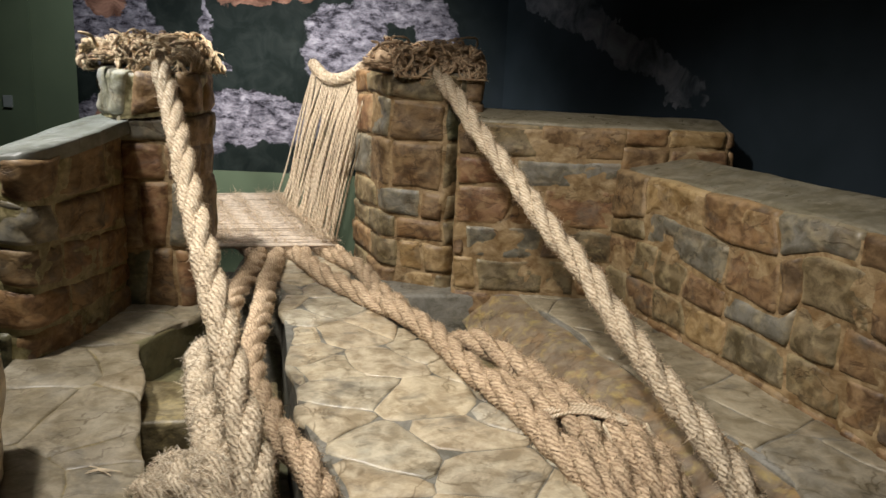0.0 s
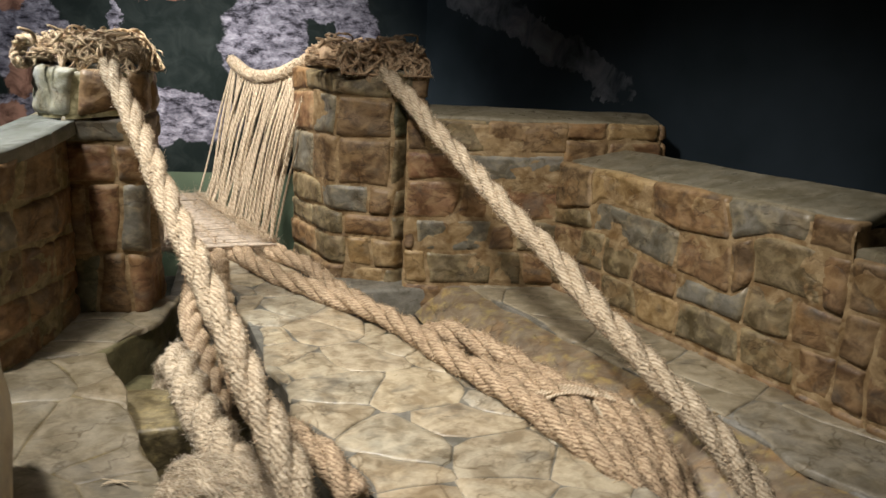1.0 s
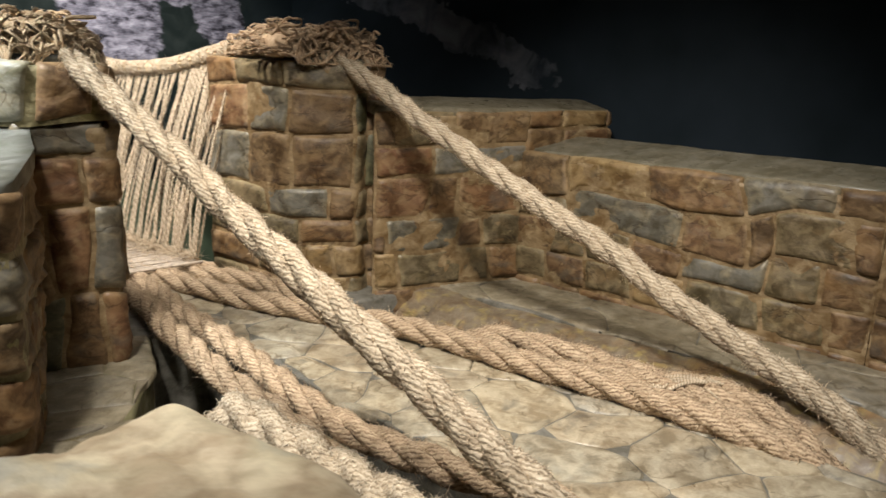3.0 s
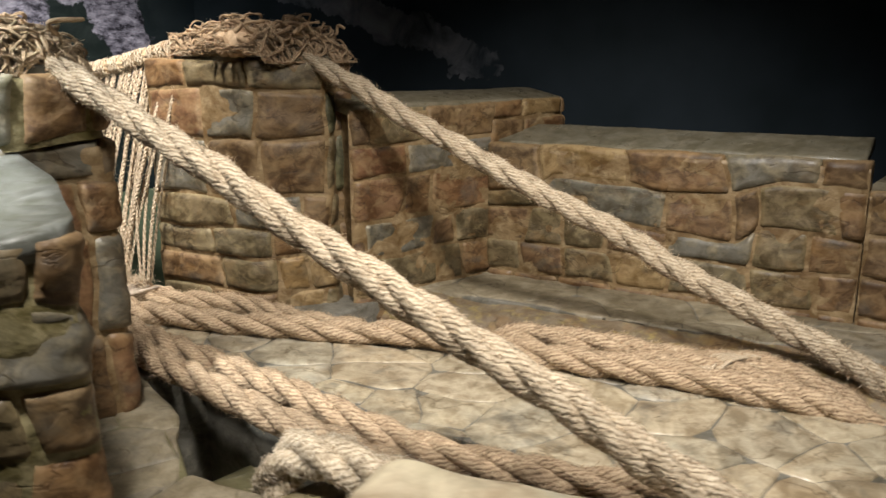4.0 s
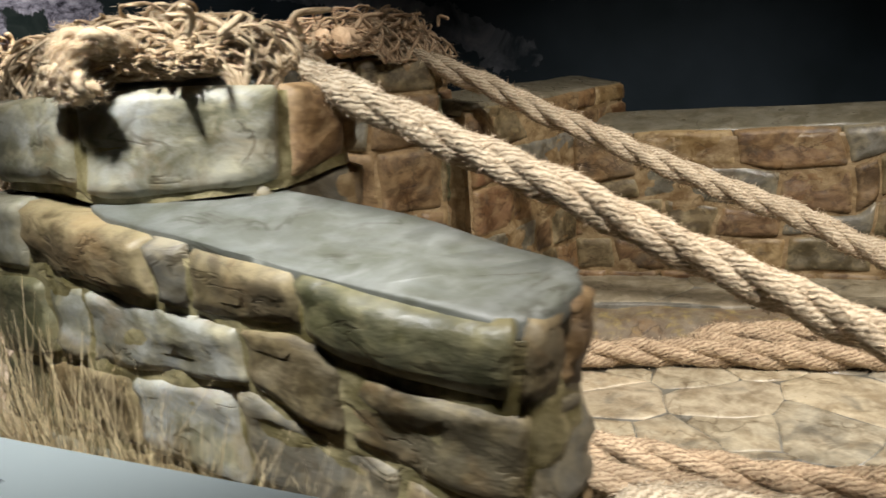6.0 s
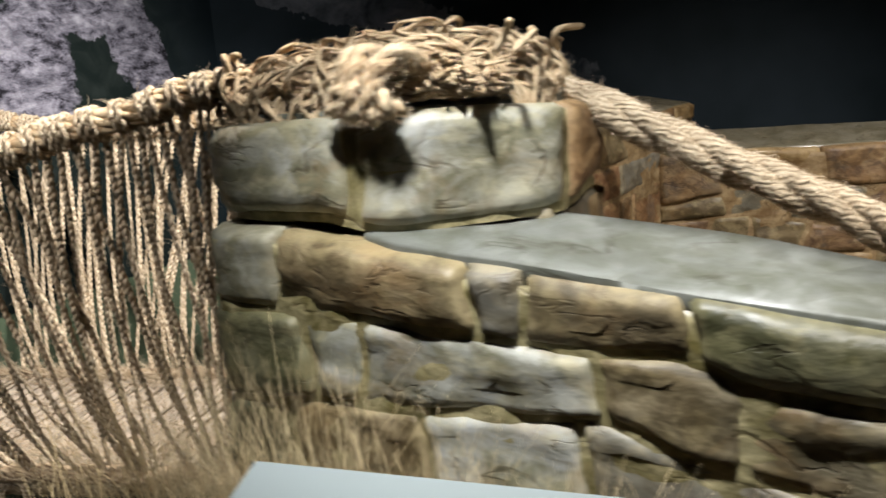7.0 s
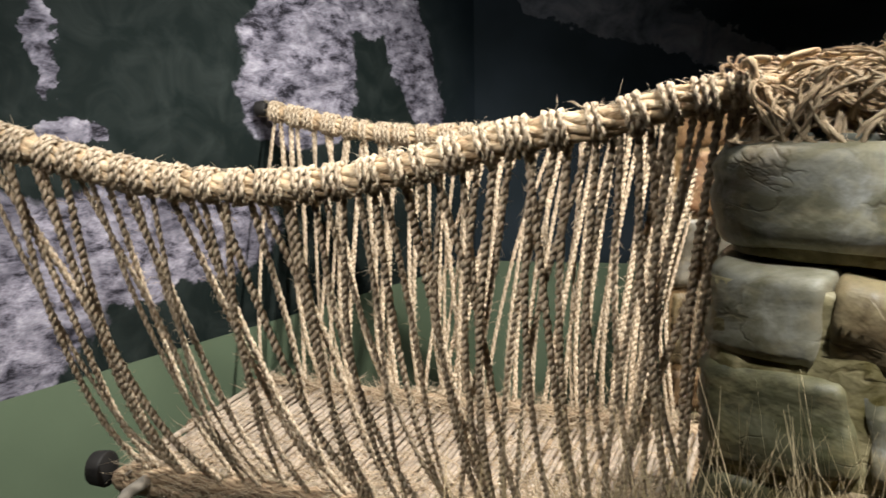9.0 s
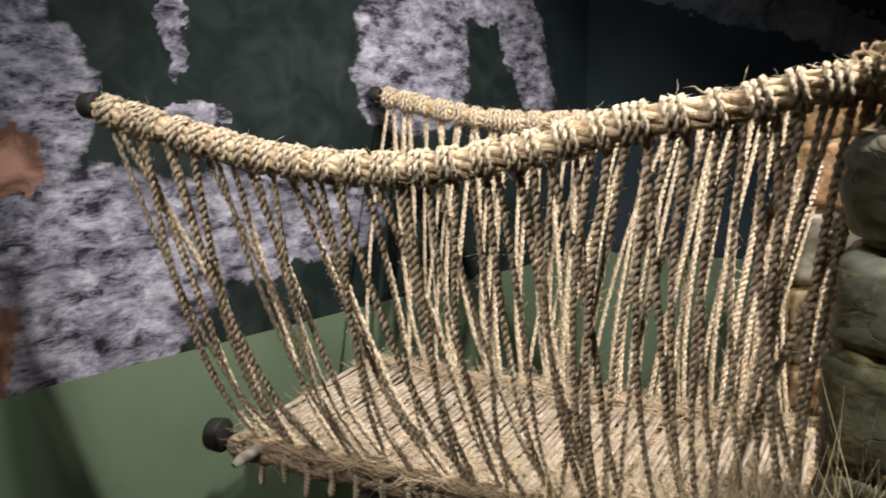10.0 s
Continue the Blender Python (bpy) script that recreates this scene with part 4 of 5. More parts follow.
low = wall_thing("stone_wall", "lower end of the fieldstone wing wall", [(1.98, 3.08), (2.32, 1.95), (2.6, 2.0), (2.22, 3.12)], 0.8)
courses(low, [(1.87, 3.08), (2.22, 1.9)], [(-0.1, 0.14, ()), (0.14, 0.36, ()), (0.36, 0.6, ()), (0.6, 0.84, ())], BROWN, 63)
slab("coping", [(1.88, 3.08), (2.24, 1.88), (2.62, 1.98), (2.24, 3.14)], 0.8, 0.88, COPING, low, "smooth grey-green coping stone", 0.03, 0.01, 14)

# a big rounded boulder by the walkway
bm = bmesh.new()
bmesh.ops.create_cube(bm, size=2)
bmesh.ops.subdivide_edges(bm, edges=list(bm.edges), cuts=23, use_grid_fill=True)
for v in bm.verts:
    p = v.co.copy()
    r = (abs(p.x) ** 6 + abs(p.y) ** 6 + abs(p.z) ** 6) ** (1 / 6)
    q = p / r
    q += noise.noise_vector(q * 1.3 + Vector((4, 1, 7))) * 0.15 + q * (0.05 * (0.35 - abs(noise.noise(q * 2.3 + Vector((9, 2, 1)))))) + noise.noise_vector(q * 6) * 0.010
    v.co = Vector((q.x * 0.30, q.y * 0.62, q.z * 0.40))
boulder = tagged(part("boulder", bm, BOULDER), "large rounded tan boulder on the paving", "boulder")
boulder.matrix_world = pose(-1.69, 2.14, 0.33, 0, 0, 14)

# ---- the suspension cables and floor cables ----
twisted_rope("suspension_rope", [(-1.80, 5.1, 1.60), (-1.66, 4.82, 1.555), (-1.40, 4.27, 1.24), (-1.15, 3.73, 0.93), (-0.92, 3.22, 0.655), (-0.69, 2.72, 0.38), (-0.50, 2.28, 0.13), (-0.40, 2.05, -0.12)],
             0.060, "thick pale three-strand grass rope running from pillar to paving", ROPE, 0.70, taper=(0.82, 1.15), seed=1, hairs=24000, hair=0.030, group="suspension ropes", category="rope")
twisted_rope("suspension_rope", [(-0.22, 5.95, 1.60), (-0.077, 5.62, 1.57), (0.30, 4.80, 1.14), (0.718, 3.85, 0.651), (0.97, 3.27, 0.355), (1.178, 2.78, 0.106), (1.30, 2.50, -0.10)],
             0.058, "thick pale three-strand grass rope running from pillar to paving", ROPE, 0.68, taper=(0.88, 1.08), seed=2, hairs=16000, group="suspension ropes", category="rope")
FL = "floor cables"
twisted_rope("floor_rope", [(-1.30, 6.5, 0.06), (-1.18, 6.2, 0.10), (-1.04, 5.92, 0.14), (-0.72, 5.28, 0.15), (-0.37, 4.80, 0.15), (-0.05, 4.33, 0.15), (0.17, 3.78, 0.15), (0.38, 3.32, 0.15), (0.50, 2.97, 0.14), (0.66, 2.64, 0.10), (0.80, 2.4, -0.05)],
             0.062, "thick tan grass cable lying along the paving edge", ROPE_BROWN, 0.72, seed=3, hairs=16000, group=FL)
twisted_rope("floor_rope", [(-1.02, 6.5, 0.06), (-0.88, 6.15, 0.11), (-0.58, 5.64, 0.15), (-0.36, 5.12, 0.13), (-0.18, 4.80, 0.10)],
             0.055, "tan grass cable lying along the paving", ROPE_BROWN, 0.62, seed=4, hairs=9000, group=FL)
twisted_rope("floor_rope", [(0.12, 4.22, 0.08), (0.24, 4.08, 0.17), (0.42, 3.80, 0.15), (0.62, 3.46, 0.13), (0.78, 3.14, 0.12), (0.90, 2.8, 0.06), (1.0, 2.5, -0.15)],
             0.064, "thick tan grass cable looped over the anchor pit", ROPE_BROWN, 0.74, seed=6, hairs=11000, group=FL)
twisted_rope("floor_rope", [(-1.42, 6.4, 0.06), (-1.33, 5.85, 0.13), (-1.25, 5.22, 0.15), (-1.20, 4.6, 0.15), (-1.12, 4.20, 0.13), (-1.03, 3.82, 0.10), (-0.93, 3.44, 0.05), (-0.84, 3.1, -0.05), (-0.78, 2.8, -0.3)],
             0.062, "thick tan grass cable running into the anchor pit", ROPE_BROWN, 0.70, seed=7, hairs=11000, group=FL)
twisted_rope("floor_rope", [(-1.24, 6.4, 0.06), (-1.17, 5.8, 0.14), (-1.08, 5.0, 0.15), (-1.01, 4.55, 0.15), (-0.95, 4.16, 0.15), (-0.90, 3.8, 0.14), (-0.78, 3.4, 0.12), (-0.60, 3.0, 0.13), (-0.44, 2.72, 0.13), (-0.34, 2.5, 0.08)],
             0.060, "thick tan grass cable running along the paving edge", ROPE_BROWN, 0.68, seed=8, hairs=13000, group=FL)
twisted_rope("anchor_rope", [(-1.24, 4.02, -0.16), (-1.17, 3.93, 0.08), (-1.08, 3.62, 0.11), (-0.98, 3.30, 0.08), (-0.88, 3.02, 0.06), (-0.76, 2.74, 0.05), (-0.62, 2.45, -0.05)],
             0.085, "very thick pale grass bundle hauled over the pit ledge", ROPE, 0.75, seed=9, hairs=17000)
twisted_rope("floor_rope", [(0.24, 3.86, 0.02), (0.40, 3.58, 0.12), (0.58, 3.22, 0.14), (0.70, 2.98, 0.10), (0.84, 2.66, 0.0), (0.92, 2.4, -0.2)],
             0.060, "frayed tan grass cable bound to its neighbours", ROPE_BROWN, 0.66, seed=12, hairs=9000, group=FL)
twisted_rope("floor_rope", [(0.62, 3.40, 0.02), (0.76, 3.26, 0.13), (0.88, 3.06, 0.12), (0.98, 2.84, 0.02), (1.04, 2.6, -0.2)],
             0.055, "frayed tan grass cable bound to its neighbours", ROPE_BROWN, 0.62, seed=13, hairs=7000, group=FL)
anchor = thing("rope_lashing", "loops of pale grass rope lashed round the anchor", "rope")
for k in range(3):
    y = 2.48 + 0.10 * k
    pts = [(-1.0, y + 0.05, -0.1), (-0.98, y + 0.06, 0.07), (-0.86, y, 0.13), (-0.72, y - 0.03, 0.11), (-0.62, y - 0.02, -0.02)]
    fuzz("fuzz", smooth_path(pts), 0.064 - 0.006 * k, 3000, 0.035, FIBRE_PALE, anchor, 90 + k, 0.0014)
    frayed("loop", pts, 0.062 - 0.006 * k, ROPE, anchor, 30 + k, pitch=0.34, sides=8)
lash = thing("rope_lashing", "flat wrap of tan grass cord round the cable and anchor", "rope")
for k in range(34):
    rnd = random.Random(k)
    j = [rnd.uniform(-0.025, 0.025) for _ in range(6)]
    if k < 12:
        t = k / 11
        pts = [(0.46 + j[0], 3.24 - 0.10 * t, 0.13), (0.60 + j[1], 3.24 - 0.10 * t, 0.185 + j[2] * 0.3), (0.78 + j[3] * 0.4, 3.20 - 0.08 * t, 0.175), (0.93, 3.14 - 0.08 * t, 0.14), (0.99, 3.08 - 0.1 * t, 0.02)]
    else:
        t = (k - 12) / 21
        pts = [(0.70 + 0.22 * t, 3.12 + j[1], 0.165), (0.72 + 0.22 * t + j[0], 3.04 + j[3], 0.10), (0.75 + 0.2 * t + j[4], 2.96 + j[4], 0.0), (0.78 + 0.18 * t + j[5], 2.92, -0.25)]
    tube("turn", pts, 0.0085, CORD if k % 3 else STRAW, lash, 60 + k, 5, 0.025)


# ---- rope piled on the pillars ----
def rope_pile(box_min, box_max, seed, label, material, count=260, thin=0.0125, corner=()):
    """A tangle of soft grass rope: loops and hanks that lie over the pillar's top and droop at its rim. corner: a cut-off
    corner of the top, as a point and the way inwards."""
    rnd = random.Random(seed)
    ob = thing("rope_pile", label, "rope", "rope piles on the pillars")
    lo, hi = Vector(box_min), Vector(box_max)
    strewn = []
    for k in range(count):
        c = Vector((rnd.uniform(lo.x, hi.x), rnd.uniform(lo.y, hi.y), 0))
        u = [(c.x - lo.x) / (hi.x - lo.x) * 2 - 1, (c.y - lo.y) / (hi.y - lo.y) * 2 - 1]
        dome = max(0.35, 1 - 0.5 * (abs(u[0]) ** 4 + abs(u[1]) ** 4)) * (1 + 0.6 * noise.noise(c * 5 + Vector((seed, 0, 0))))
        height = (hi.z - lo.z) * dome
        base = lo.z + height * rnd.uniform(0.3, 0.95)
        heading, pts = rnd.uniform(0, 6.28), []
        bend, p = rnd.choice((-1, 1)) * rnd.uniform(0.25, 0.85), Vector((c.x, c.y, base))
        turn, tilt = rnd.uniform(0, 6.28), rnd.uniform(-1.0, 1.0)
        flat = Vector((math.cos(turn), math.sin(turn), 0))
        rise = Vector((-math.sin(turn) * math.cos(tilt), math.cos(turn) * math.cos(tilt), math.sin(tilt)))
        for i in range(rnd.randint(8, 17)):
            pts.append(p.copy())
            heading += bend * rnd.uniform(0.6, 1.25)
            p = p + (flat * math.cos(heading) + rise * math.sin(heading)) * 0.026
            if corner:
                deep = (p.x - corner[0]) * corner[2] + (p.y - corner[1]) * corner[3]
                if deep < 0.01:
                    p += Vector((corner[2], corner[3], 0)) * (0.01 - deep)
            past = p.x < lo.x or p.x > hi.x or p.y < lo.y or p.y > hi.y
            p.x, p.y = min(max(p.x, lo.x - 0.035), hi.x + 0.035), min(max(p.y, lo.y - 0.035), hi.y + 0.035)
            p.z -= 0.022 if past else 0.0
            p.z = min(max(p.z, lo.z - 0.035 if past else lo.z + 0.01), lo.z + height * 1.15)
        strewn += smooth_path(pts, 0.02)
        frayed("hank", pts, thin * rnd.uniform(0.6, 1.3), material, ob, seed + k, 0.016, 0.16, 6)
    for k in range(9):
        x, y = rnd.uniform(lo.x, hi.x), rnd.choice((lo.y, hi.y, rnd.uniform(lo.y, hi.y)))
        z = hi.z - 0.05
        tube("loose_end", [(x, y, z), (x + rnd.uniform(-0.06, 0.06), y + rnd.uniform(-0.05, 0.05), z + 0.05), (x + rnd.uniform(-0.1, 0.1), y + rnd.uniform(-0.1, 0.1), z + rnd.uniform(0.03, 0.09))], 0.010, material, ob, k, 6)
    core = [Vector((lo.x + 0.1, (lo.y + hi.y) / 2, lo.z + 0.06)), Vector(((lo.x + hi.x) / 2, (lo.y + hi.y) / 2, lo.z + 0.08)), Vector((hi.x - 0.1, (lo.y + hi.y) / 2, lo.z + 0.06))]
    for d in (-0.28, -0.14, 0.0, 0.14, 0.28):
        tube("hank", [p + Vector((0, d * (hi.y - lo.y) / 0.9, 0)) for p in core], 0.075, material, ob, seed, 8, 0.03)
    fuzz("fuzz", strewn, 0.009, 14000, 0.034, FIBRE if material is HANK else STRAW, ob, seed, 0.0011)
    return ob


rope_pile((-2.07, 4.76, 1.515), (-1.51, 5.56, 1.67), 71, "tangled pale grass rope heaped on the grey pillar", HANK, 1250, 0.0068, (-2.10, 5.06, 0.822, 0.569))
rope_pile((-0.56, 5.50, 1.54), (0.26, 6.24, 1.71), 72, "tangled tan grass rope heaped on the brown pillar", HANK_BROWN, 1100, 0.0068, (-0.37, 5.60, 0.93, 0.36))
knot = thing("rope_knot", "thick pale rope knot hanging over the pillar's edge", "rope")
for k in range(5):
    rnd = random.Random(700 + k)
    y, j = 4.97 + 0.03 * k, [rnd.uniform(-0.03, 0.03) for _ in range(6)]
    pts = [(-2.02, y + j[0], 1.60), (-2.13, y + j[1], 1.63 + j[2] * 0.6), (-2.18, y + j[3], 1.57), (-2.18, y + j[5], 1.51 + j[2] * 0.5), (-2.13, y + j[1], 1.50)]
    frayed("loop", pts, 0.024, HANK, knot, k, 0.012, 0.10, 7)
    fuzz("fuzz", smooth_path(pts), 0.025, 700, 0.025, FIBRE, knot, k, 0.0009)

# ---- the bridge ----
def railing(rail_points, edge0, edge1, cords, seed, label, wrap_gap=0.040):
    """A side of the bridge: a wrapped handrail cable and slanting cords down to the edge of the deck."""
    rnd = random.Random(seed)
    ob = thing("rope_railing", label, "rope railing", "railings of the rope bridge")
    path = smooth_path(rail_points, 0.015)
    axes = frames_along(path)
    total = len(path)
    lists = strand_lists(path, axes, 0.0, 0.030, 0.55, 0.0, 8, 0.015, seed, 0.2)
    bundle = from_lists("handrail", lists[0], lists[1], HANK, ob, "bundled pale grass handrail", uvs=lists[2])
    for ply in range(7):
        lists = strand_lists(path, axes, 0.026, 0.0155, 0.55, ply * 0.9, 7, 0.015, seed + ply, 0.35)
        from_lists("strand", lists[0], lists[1], HANK, bundle, uvs=lists[2])
    fuzz("fuzz", path, 0.045, 1500, 0.05, STRAW, ob, seed)
    at = 0.03
    while at < total * 0.015 - 0.05:
        turns, i0 = rnd.choice((2, 3, 3, 4)), int(at / 0.015)
        span = turns * 0.021
        pts = []
        for k in range(turns * 10 + 1):
            i = min(total - 1, int((at + span * k / (turns * 10)) / 0.015))
            t, n, b = axes[i]
            a = k / 10 * 2 * math.pi
            frac = (at + span * k / (turns * 10)) / 0.015 - i
            pts.append(path[i] + t * frac * 0.015 + (n * math.cos(a) + b * math.sin(a)) * (0.046 + rnd.uniform(-0.002, 0.004)))
        frayed("wrapping", pts, 0.0105, CORD, ob, seed + i0, 0.013, 0.06, 4)
        at += span + rnd.uniform(0.3, 1.2) * wrap_gap
    e0, e1 = Vector(edge0), Vector(edge1)
    for k in range(cords):
        t = ((k // 2 * 2 + 0.5 + (k % 2) * 0.7) / cords) ** 1.35 + rnd.uniform(-0.3, 0.3) / cords
        p = path[min(total - 1, max(0, int(t * total)))] - Vector((0, 0, 0.035))
        s = min(1.0, max(0.0, t - 0.10 * t * t + rnd.gauss(0, 0.055)))
        q = e0.lerp(e1, s) + Vector((rnd.uniform(-0.02, 0.02), rnd.uniform(-0.02, 0.02), 0))
        bow = Vector((rnd.uniform(-0.045, 0.045), rnd.uniform(-0.045, 0.045), 0))
        drop = Vector((-0.02, 0.02, -0.02 - 0.10 * t * t))
        pts = [p, p.lerp(q, 0.35) + bow + drop * 0.8, p.lerp(q, 0.7) + bow * 0.6 + drop, q]
        r = rnd.uniform(0.0085, 0.0138)
        way = smooth_path(pts, 0.011)
        verts, faces, uvs = [], [], []
        for ply in range(2):
            lists = strand_lists(way, frames_along(way), r * 0.36, r * 0.72, 0.052, ply * math.pi + k, 5, 0.011, seed + k, 0.2)
            base = len(verts)
            verts += lists[0]
            faces += [tuple(i + base for i in f) for f in lists[1]]
            uvs += lists[2]
        from_lists("cord", verts, faces, CORD, ob, uvs=uvs)
        if k % 2 == 0:
            fuzz("fuzz", way, r, 170, 0.034, FIBRE, ob, seed + k, 0.0010)
    return ob


A_EDGE0, A_EDGE1 = (-1.72, 5.72, 0.20), (-2.52, 7.66, 0.26)
B_EDGE0, B_EDGE1 = (-0.80, 6.15, 0.20), (-1.60, 7.98, 0.26)
railing([(-1.98, 5.52, 1.60), (-2.055, 5.74, 1.575), (-2.12, 5.887, 1.532), (-2.23, 6.133, 1.485), (-2.355, 6.41, 1.404), (-2.49, 6.714, 1.356), (-2.647, 7.055, 1.372), (-2.79, 7.373, 1.445), (-2.935, 7.69, 1.533)],
        A_EDGE0, A_EDGE1, 58, 81, "rope railing with wrapped handrail and slanting grass cords")
railing([(-0.50, 6.1, 1.60), (-0.62, 6.4, 1.53), (-0.76, 6.77, 1.46), (-0.90, 7.14, 1.424), (-1.045, 7.527, 1.42), (-1.15, 7.804, 1.46), (-1.29, 8.174, 1.545)],
        B_EDGE0, B_EDGE1, 62, 82, "far rope railing with wrapped handrail and dense pale cords")

deck = thing("bridge_deck", "woven deck of pale sticks lashed on grass cables", "bridge deck")
rnd = random.Random(90)
a0, a1, b0, b1 = Vector((-1.66, 5.86, 0.195)), Vector(A_EDGE1), Vector((-0.76, 6.10, 0.195)), Vector(B_EDGE1)
n = 74
for k in range(n):
    t = (k + rnd.uniform(-0.3, 0.3)) / n
    sag = Vector((0, 0, -0.03 * 4 * t * (1 - t) + rnd.uniform(-0.006, 0.008)))
    p, q = a0.lerp(a1, t) + sag, b0.lerp(b1, t) + sag
    way = (q - p).normalized()
    p, q = p - way * rnd.uniform(0.0, 0.07), q + way * rnd.uniform(-0.03, 0.12)
    twist = Vector((rnd.uniform(-0.02, 0.02), rnd.uniform(-0.02, 0.02), 0))
    tube("stick", [p, p.lerp(q, 0.33) + Vector((0, 0, rnd.uniform(-0.004, 0.004))), p.lerp(q, 0.66), q + twist], rnd.uniform(0.0085, 0.0145), STICK, deck, k, 6, 0.12)
for s in (0.0, 0.28, 0.5, 0.72, 1.0):
    pts = [a0.lerp(b0, s).lerp(a1.lerp(b1, s), t) + Vector((0, 0, -0.055 - 0.03 * 4 * t * (1 - t))) for t in (-0.05, 0.25, 0.5, 0.75, 1.03)]
    path = smooth_path(pts, 0.03)
    lists = strand_lists(path, frames_along(path), 0.0, 0.05, 1.0, 0, 9, 0.03, 9, 0.15)
    from_lists("bearer_cable", lists[0], lists[1], ROPE_BROWN, deck, uvs=lists[2])
for s, count in ((0.06, 1600), (0.16, 900), (0.32, 700), (0.55, 600), (0.8, 700), (0.94, 1300)):
    pts = [a0.lerp(b0, s).lerp(a1.lerp(b1, s), t) + Vector((0, 0, 0.004 - 0.03 * 4 * t * (1 - t))) for t in (0.02, 0.25, 0.5, 0.75, 0.98)]
    fuzz("fuzz", smooth_path(pts, 0.02), 0.035, count, 0.12, FIBRE, deck, 930 + count, 0.0016)
for a, b, seed in ((A_EDGE0, A_EDGE1, 91), (B_EDGE0, B_EDGE1, 92)):
    pts = [Vector(a).lerp(Vector(b), t) + Vector((0, 0, -0.02)) for t in (0, 0.25, 0.5, 0.75, 1.0)]
    path = smooth_path(pts, 0.02)
    lists = strand_lists(path, frames_along(path), 0.0, 0.038, 1.0, 0, 10, 0.02, seed, 0.3)
    from_lists("edge_cable", lists[0], lists[1], ROPE_BROWN, deck, "shaggy grass edge cable", uvs=lists[2])
    fuzz("fuzz", path, 0.045, 1500, 0.10, STRAW, deck, seed, 0.0013)
for k in range(9):
    p = Vector(A_EDGE0).lerp(Vector(A_EDGE1), 0.55 + 0.05 * k) + Vector((-0.02, -0.03, -0.05))
    tube("tassel", [p, p + Vector((0.005, 0.0, -0.05)), p + Vector((rnd.uniform(-0.02, 0.02), 0, -0.11 - 0.04 * rnd.random()))], 0.013, CORD, deck, k, 6)

# black cut ends of the cables, and a short cane lashed at the corner of the deck
for name, at, r in (("cable_end", (-2.945, 7.71, 1.538), 0.046), ("cable_end", (-1.30, 8.20, 1.55), 0.044), ("cable_end", (-2.56, 7.74, 0.24), 0.07)):
    bm = bmesh.new()
    bmesh.ops.create_cone(bm, cap_ends=True, segments=16, radius1=r, radius2=r * 0.92, depth=0.06)
    soften(bm, 0.006)
    ob = tagged(part(name, bm, RUBBER), "black bound end of a cut cable", "cable end")
    ob.matrix_world = look(at, Vector(at) + Vector((0.4, -0.9, 0)))
cane = thing("cane_tube", "short grey hollow cane tied under the deck corner", "cane")
tube("cane_body", [(-2.62, 7.52, 0.205), (-2.53, 7.53, 0.225), (-2.44, 7.54, 0.245)], 0.022, CANE, cane, 5, 12, 0.03)
tube("hollow", [(-2.624, 7.52, 0.204), (-2.622, 7.52, 0.2045), (-2.62, 7.52, 0.205)], 0.010, RUBBER, cane, 5, 10, 0.001)

# ---- ground outside the parapet, dry grass, reading rail ----
bm = bmesh.new()
prism(bm, [(-2.95, 3.2), (-2.1, 3.2), (-2.1, 5.7), (-2.2, 6.0), (-2.95, 5.9)], -0.65, 0.05)
tagged(part("ground", bm, SOIL, smooth=False), "dark soil bed beside the parapet", "ground", kind="structure")


def grass_tuft(centre, spread, count, height, seed):
    rnd = random.Random(seed)
    verts, faces = [], []
    for _ in range(count):
        x, y = centre[0] + rnd.gauss(0, spread[0]), centre[1] + rnd.gauss(0, spread[1])
        h = height * rnd.uniform(0.45, 1.1)
        lean = Vector((rnd.gauss(0, 0.16), rnd.gauss(0, 0.22), 0))
        w = rnd.uniform(0.0012, 0.0032)
        a = rnd.uniform(0, 3.14)
        side = Vector((math.cos(a), math.sin(a), 0)) * w
        k = len(verts)
        for s in range(5):
            t = s / 4
            p = Vector((x, y, 0.04 + h * t)) + lean * h * t * t + Vector((0, 0, -0.25 * h * (lean.length * t) ** 2))
            verts += [p + side * (1 - t * 0.85), p - side * (1 - t * 0.85)]
        for s in range(4):
            faces.append((k + 2 * s, k + 2 * s + 1, k + 2 * s + 3, k + 2 * s + 2))
    ob = from_lists("dry_grass", verts, faces, GRASS)
    return tagged(ob, "clump of tall dry golden grass against the stones", "grass", kind="stuff")


for k, (y, h, x, n) in enumerate(((3.95, 0.70, -2.42, 260), (4.25, 0.72, -2.46, 260), (4.5, 0.74, -2.42, 300), (4.75, 0.80, -2.40, 330), (5.0, 0.86, -2.36, 300), (5.25, 0.90, -2.32, 320), (5.55, 0.86, -2.28, 300), (5.85, 0.74, -2.3, 240), (6.15, 0.6, -2.36, 160), (5.62, 0.78, -2.42, 300), (5.4, 0.74, -2.45, 260), (4.9, 0.62, -2.5, 280))):
    grass_tuft((x, y), (0.07, 0.09), int(n * 0.7), h, 100 + k)

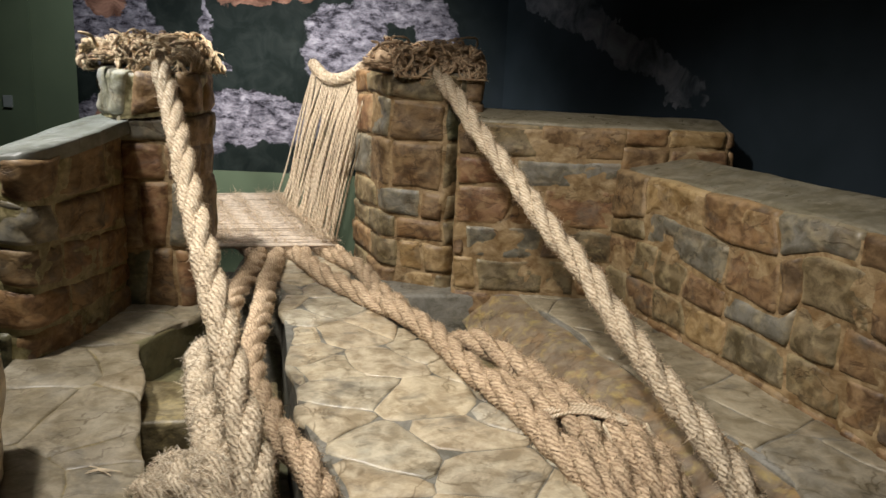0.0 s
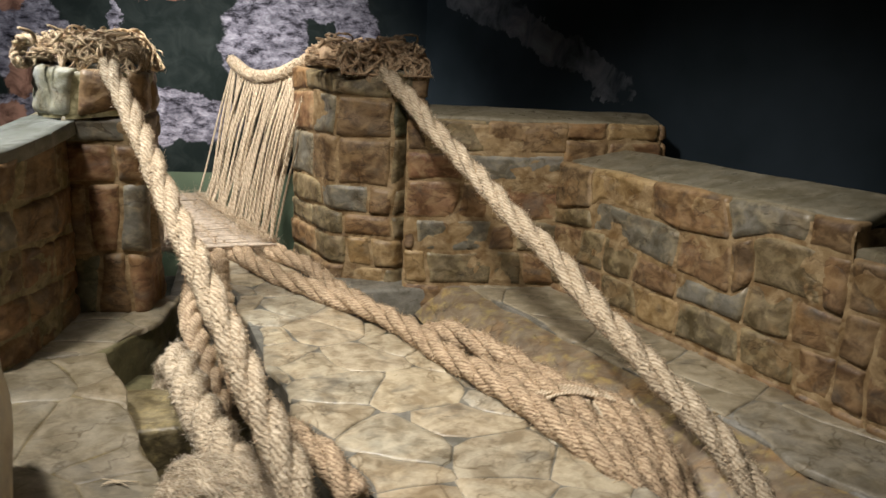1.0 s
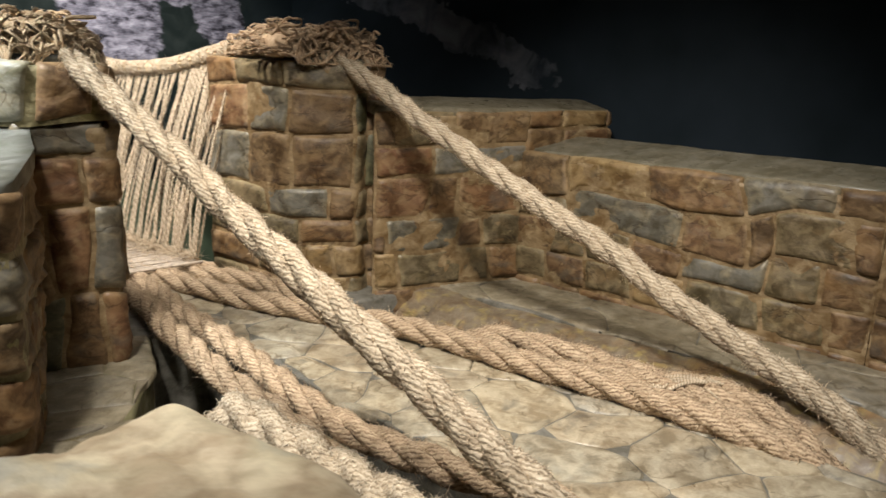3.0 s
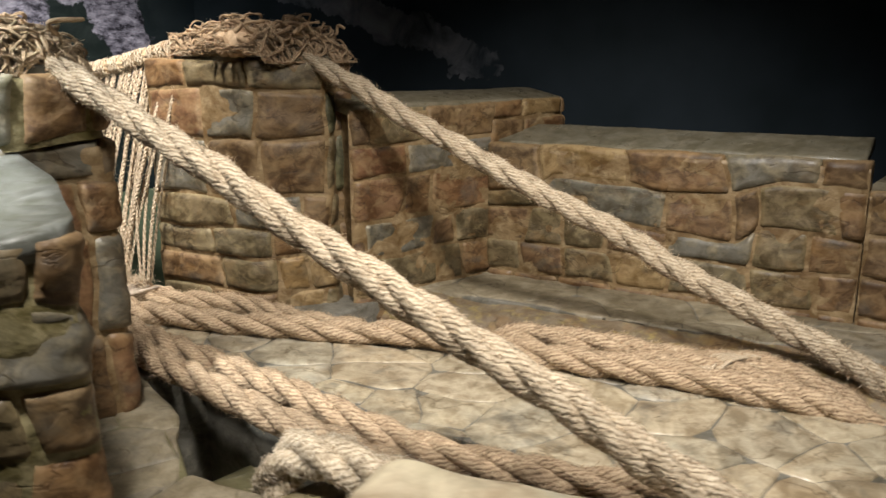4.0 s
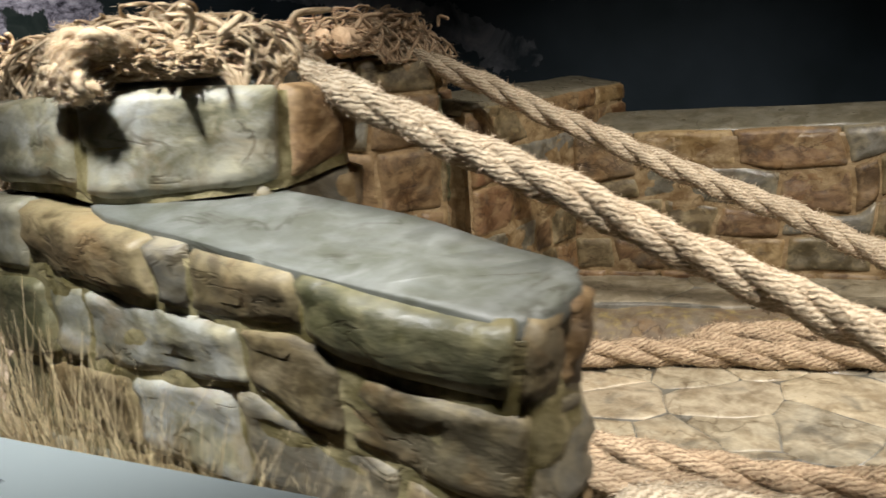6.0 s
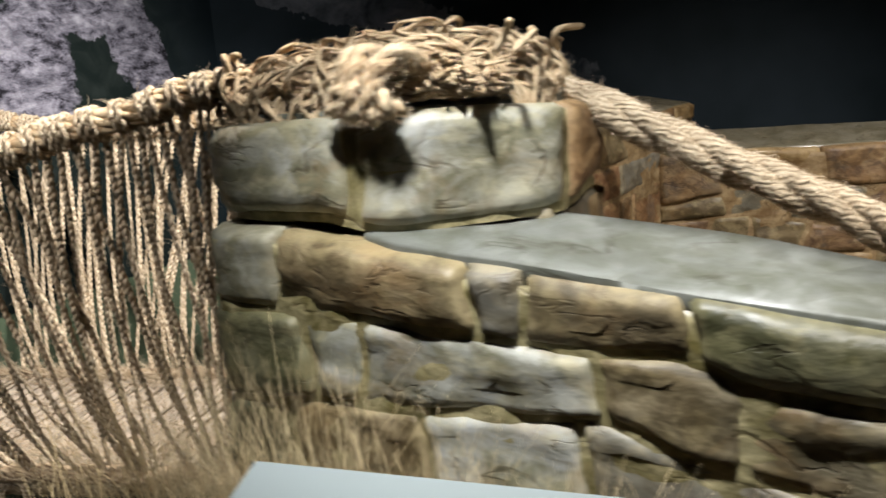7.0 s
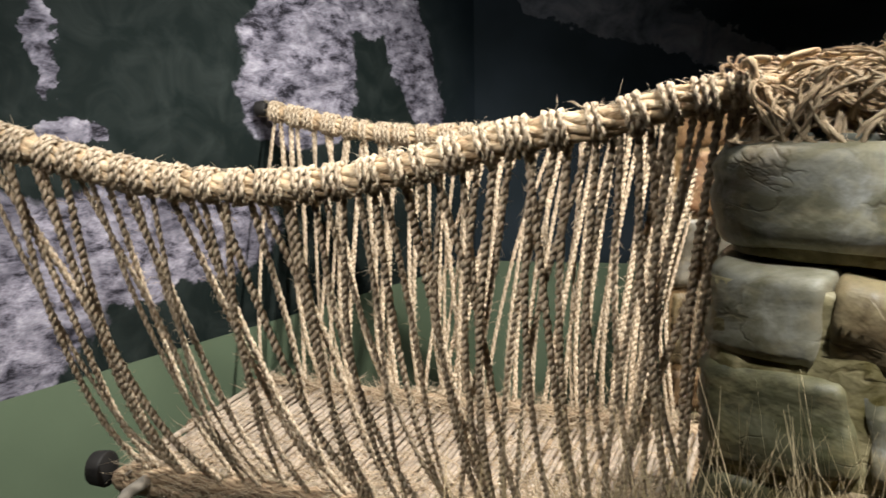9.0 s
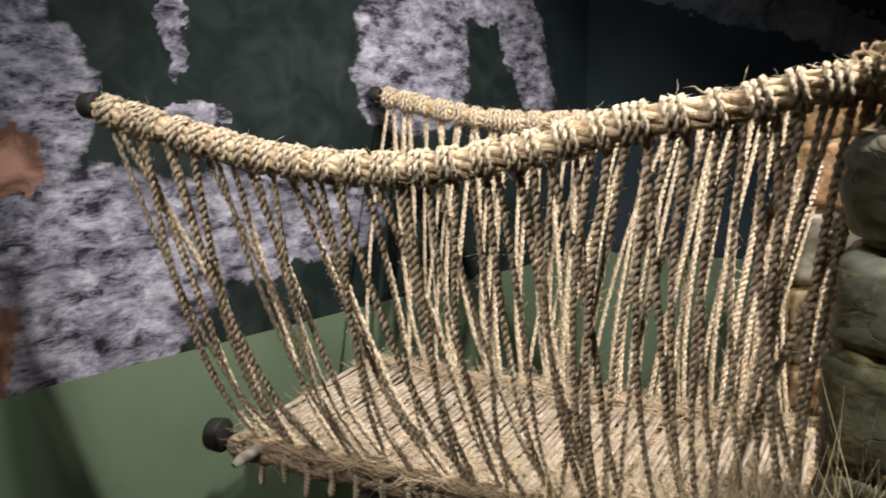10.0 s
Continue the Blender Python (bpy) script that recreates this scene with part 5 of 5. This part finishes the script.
rail = thing("reading_rail", "pale grey slanted label panel with dark edge", "label panel")
far_a, far_b = Vector((-2.87, 4.82, 0.985)), Vector((-2.64, 3.62, 0.985))
along = (far_b - far_a).normalized()
down = Vector((along.y, -along.x, 0)).normalized() * 0.40 + Vector((0, 0, -0.10))
if down.x > 0:
    down = Vector((-down.x, -down.y, down.z))
normal = along.cross(down).normalized()
normal = normal if normal.z > 0 else -normal


def on_panel(name, u0, u1, v0, v1, lift, thick, material, label=""):
    length = (far_b - far_a).length
    bm = bmesh.new()
    quad = [far_a + along * length * u + down * v for u, v in ((u0, v0), (u1, v0), (u1, v1), (u0, v1))]
    lowq = [bm.verts.new(p + normal * (lift - thick)) for p in quad]
    topq = [bm.verts.new(p + normal * lift) for p in quad]
    bm.faces.new(lowq)
    bm.faces.new(topq)
    for i in range(4):
        j = (i + 1) % 4
        bm.faces.new((lowq[i], lowq[j], topq[j], topq[i]))
    bmesh.ops.recalc_face_normals(bm, faces=bm.faces)
    return part(name, bm, material, rail, label, smooth=False)


on_panel("board", 0, 1, 0, 1, 0.0, 0.012, PANEL)
on_panel("edge", -0.004, 1.012, -0.002, 1.002, -0.0121, 0.03, PANEL_DARK, "black panel edge")
on_panel("picture", 0.345, 0.44, 0.19, 0.62, 0.0015, 0.001, PANEL_DARK, "dark printed picture")
for k in range(5):
    on_panel("text_bar", 0.05, 0.24 - 0.03 * (k % 2), 0.23 + 0.08 * k, 0.26 + 0.08 * k, 0.0015, 0.001, PANEL_WHITE, "white line of small print")
bm = bmesh.new()
mid = (far_a + far_b) / 2 + down * 0.5
box(bm, mid.x - 0.04, mid.x + 0.04, mid.y - 0.25, mid.y + 0.25, 0.0, mid.z - 0.045)
soften(bm, 0.006)
part("post", bm, PANEL_DARK, rail, "black support post", smooth=False)

# a few straws dropped on the paving
scrap = thing("straw_scrap", "few crossed pale straws lying on the paving", "straw")
for k in range(6):
    rnd = random.Random(300 + k)
    x, y, a = -1.17 + rnd.uniform(-0.03, 0.03), 2.66 + rnd.uniform(-0.02, 0.02), rnd.uniform(-0.6, 0.6)
    tube("straw", [(x - 0.04 * math.cos(a), y - 0.04 * math.sin(a), 0.103), (x, y, 0.107), (x + 0.04 * math.cos(a), y + 0.04 * math.sin(a), 0.103)], 0.0022, STRAW, scrap, k, 5, 0.01)
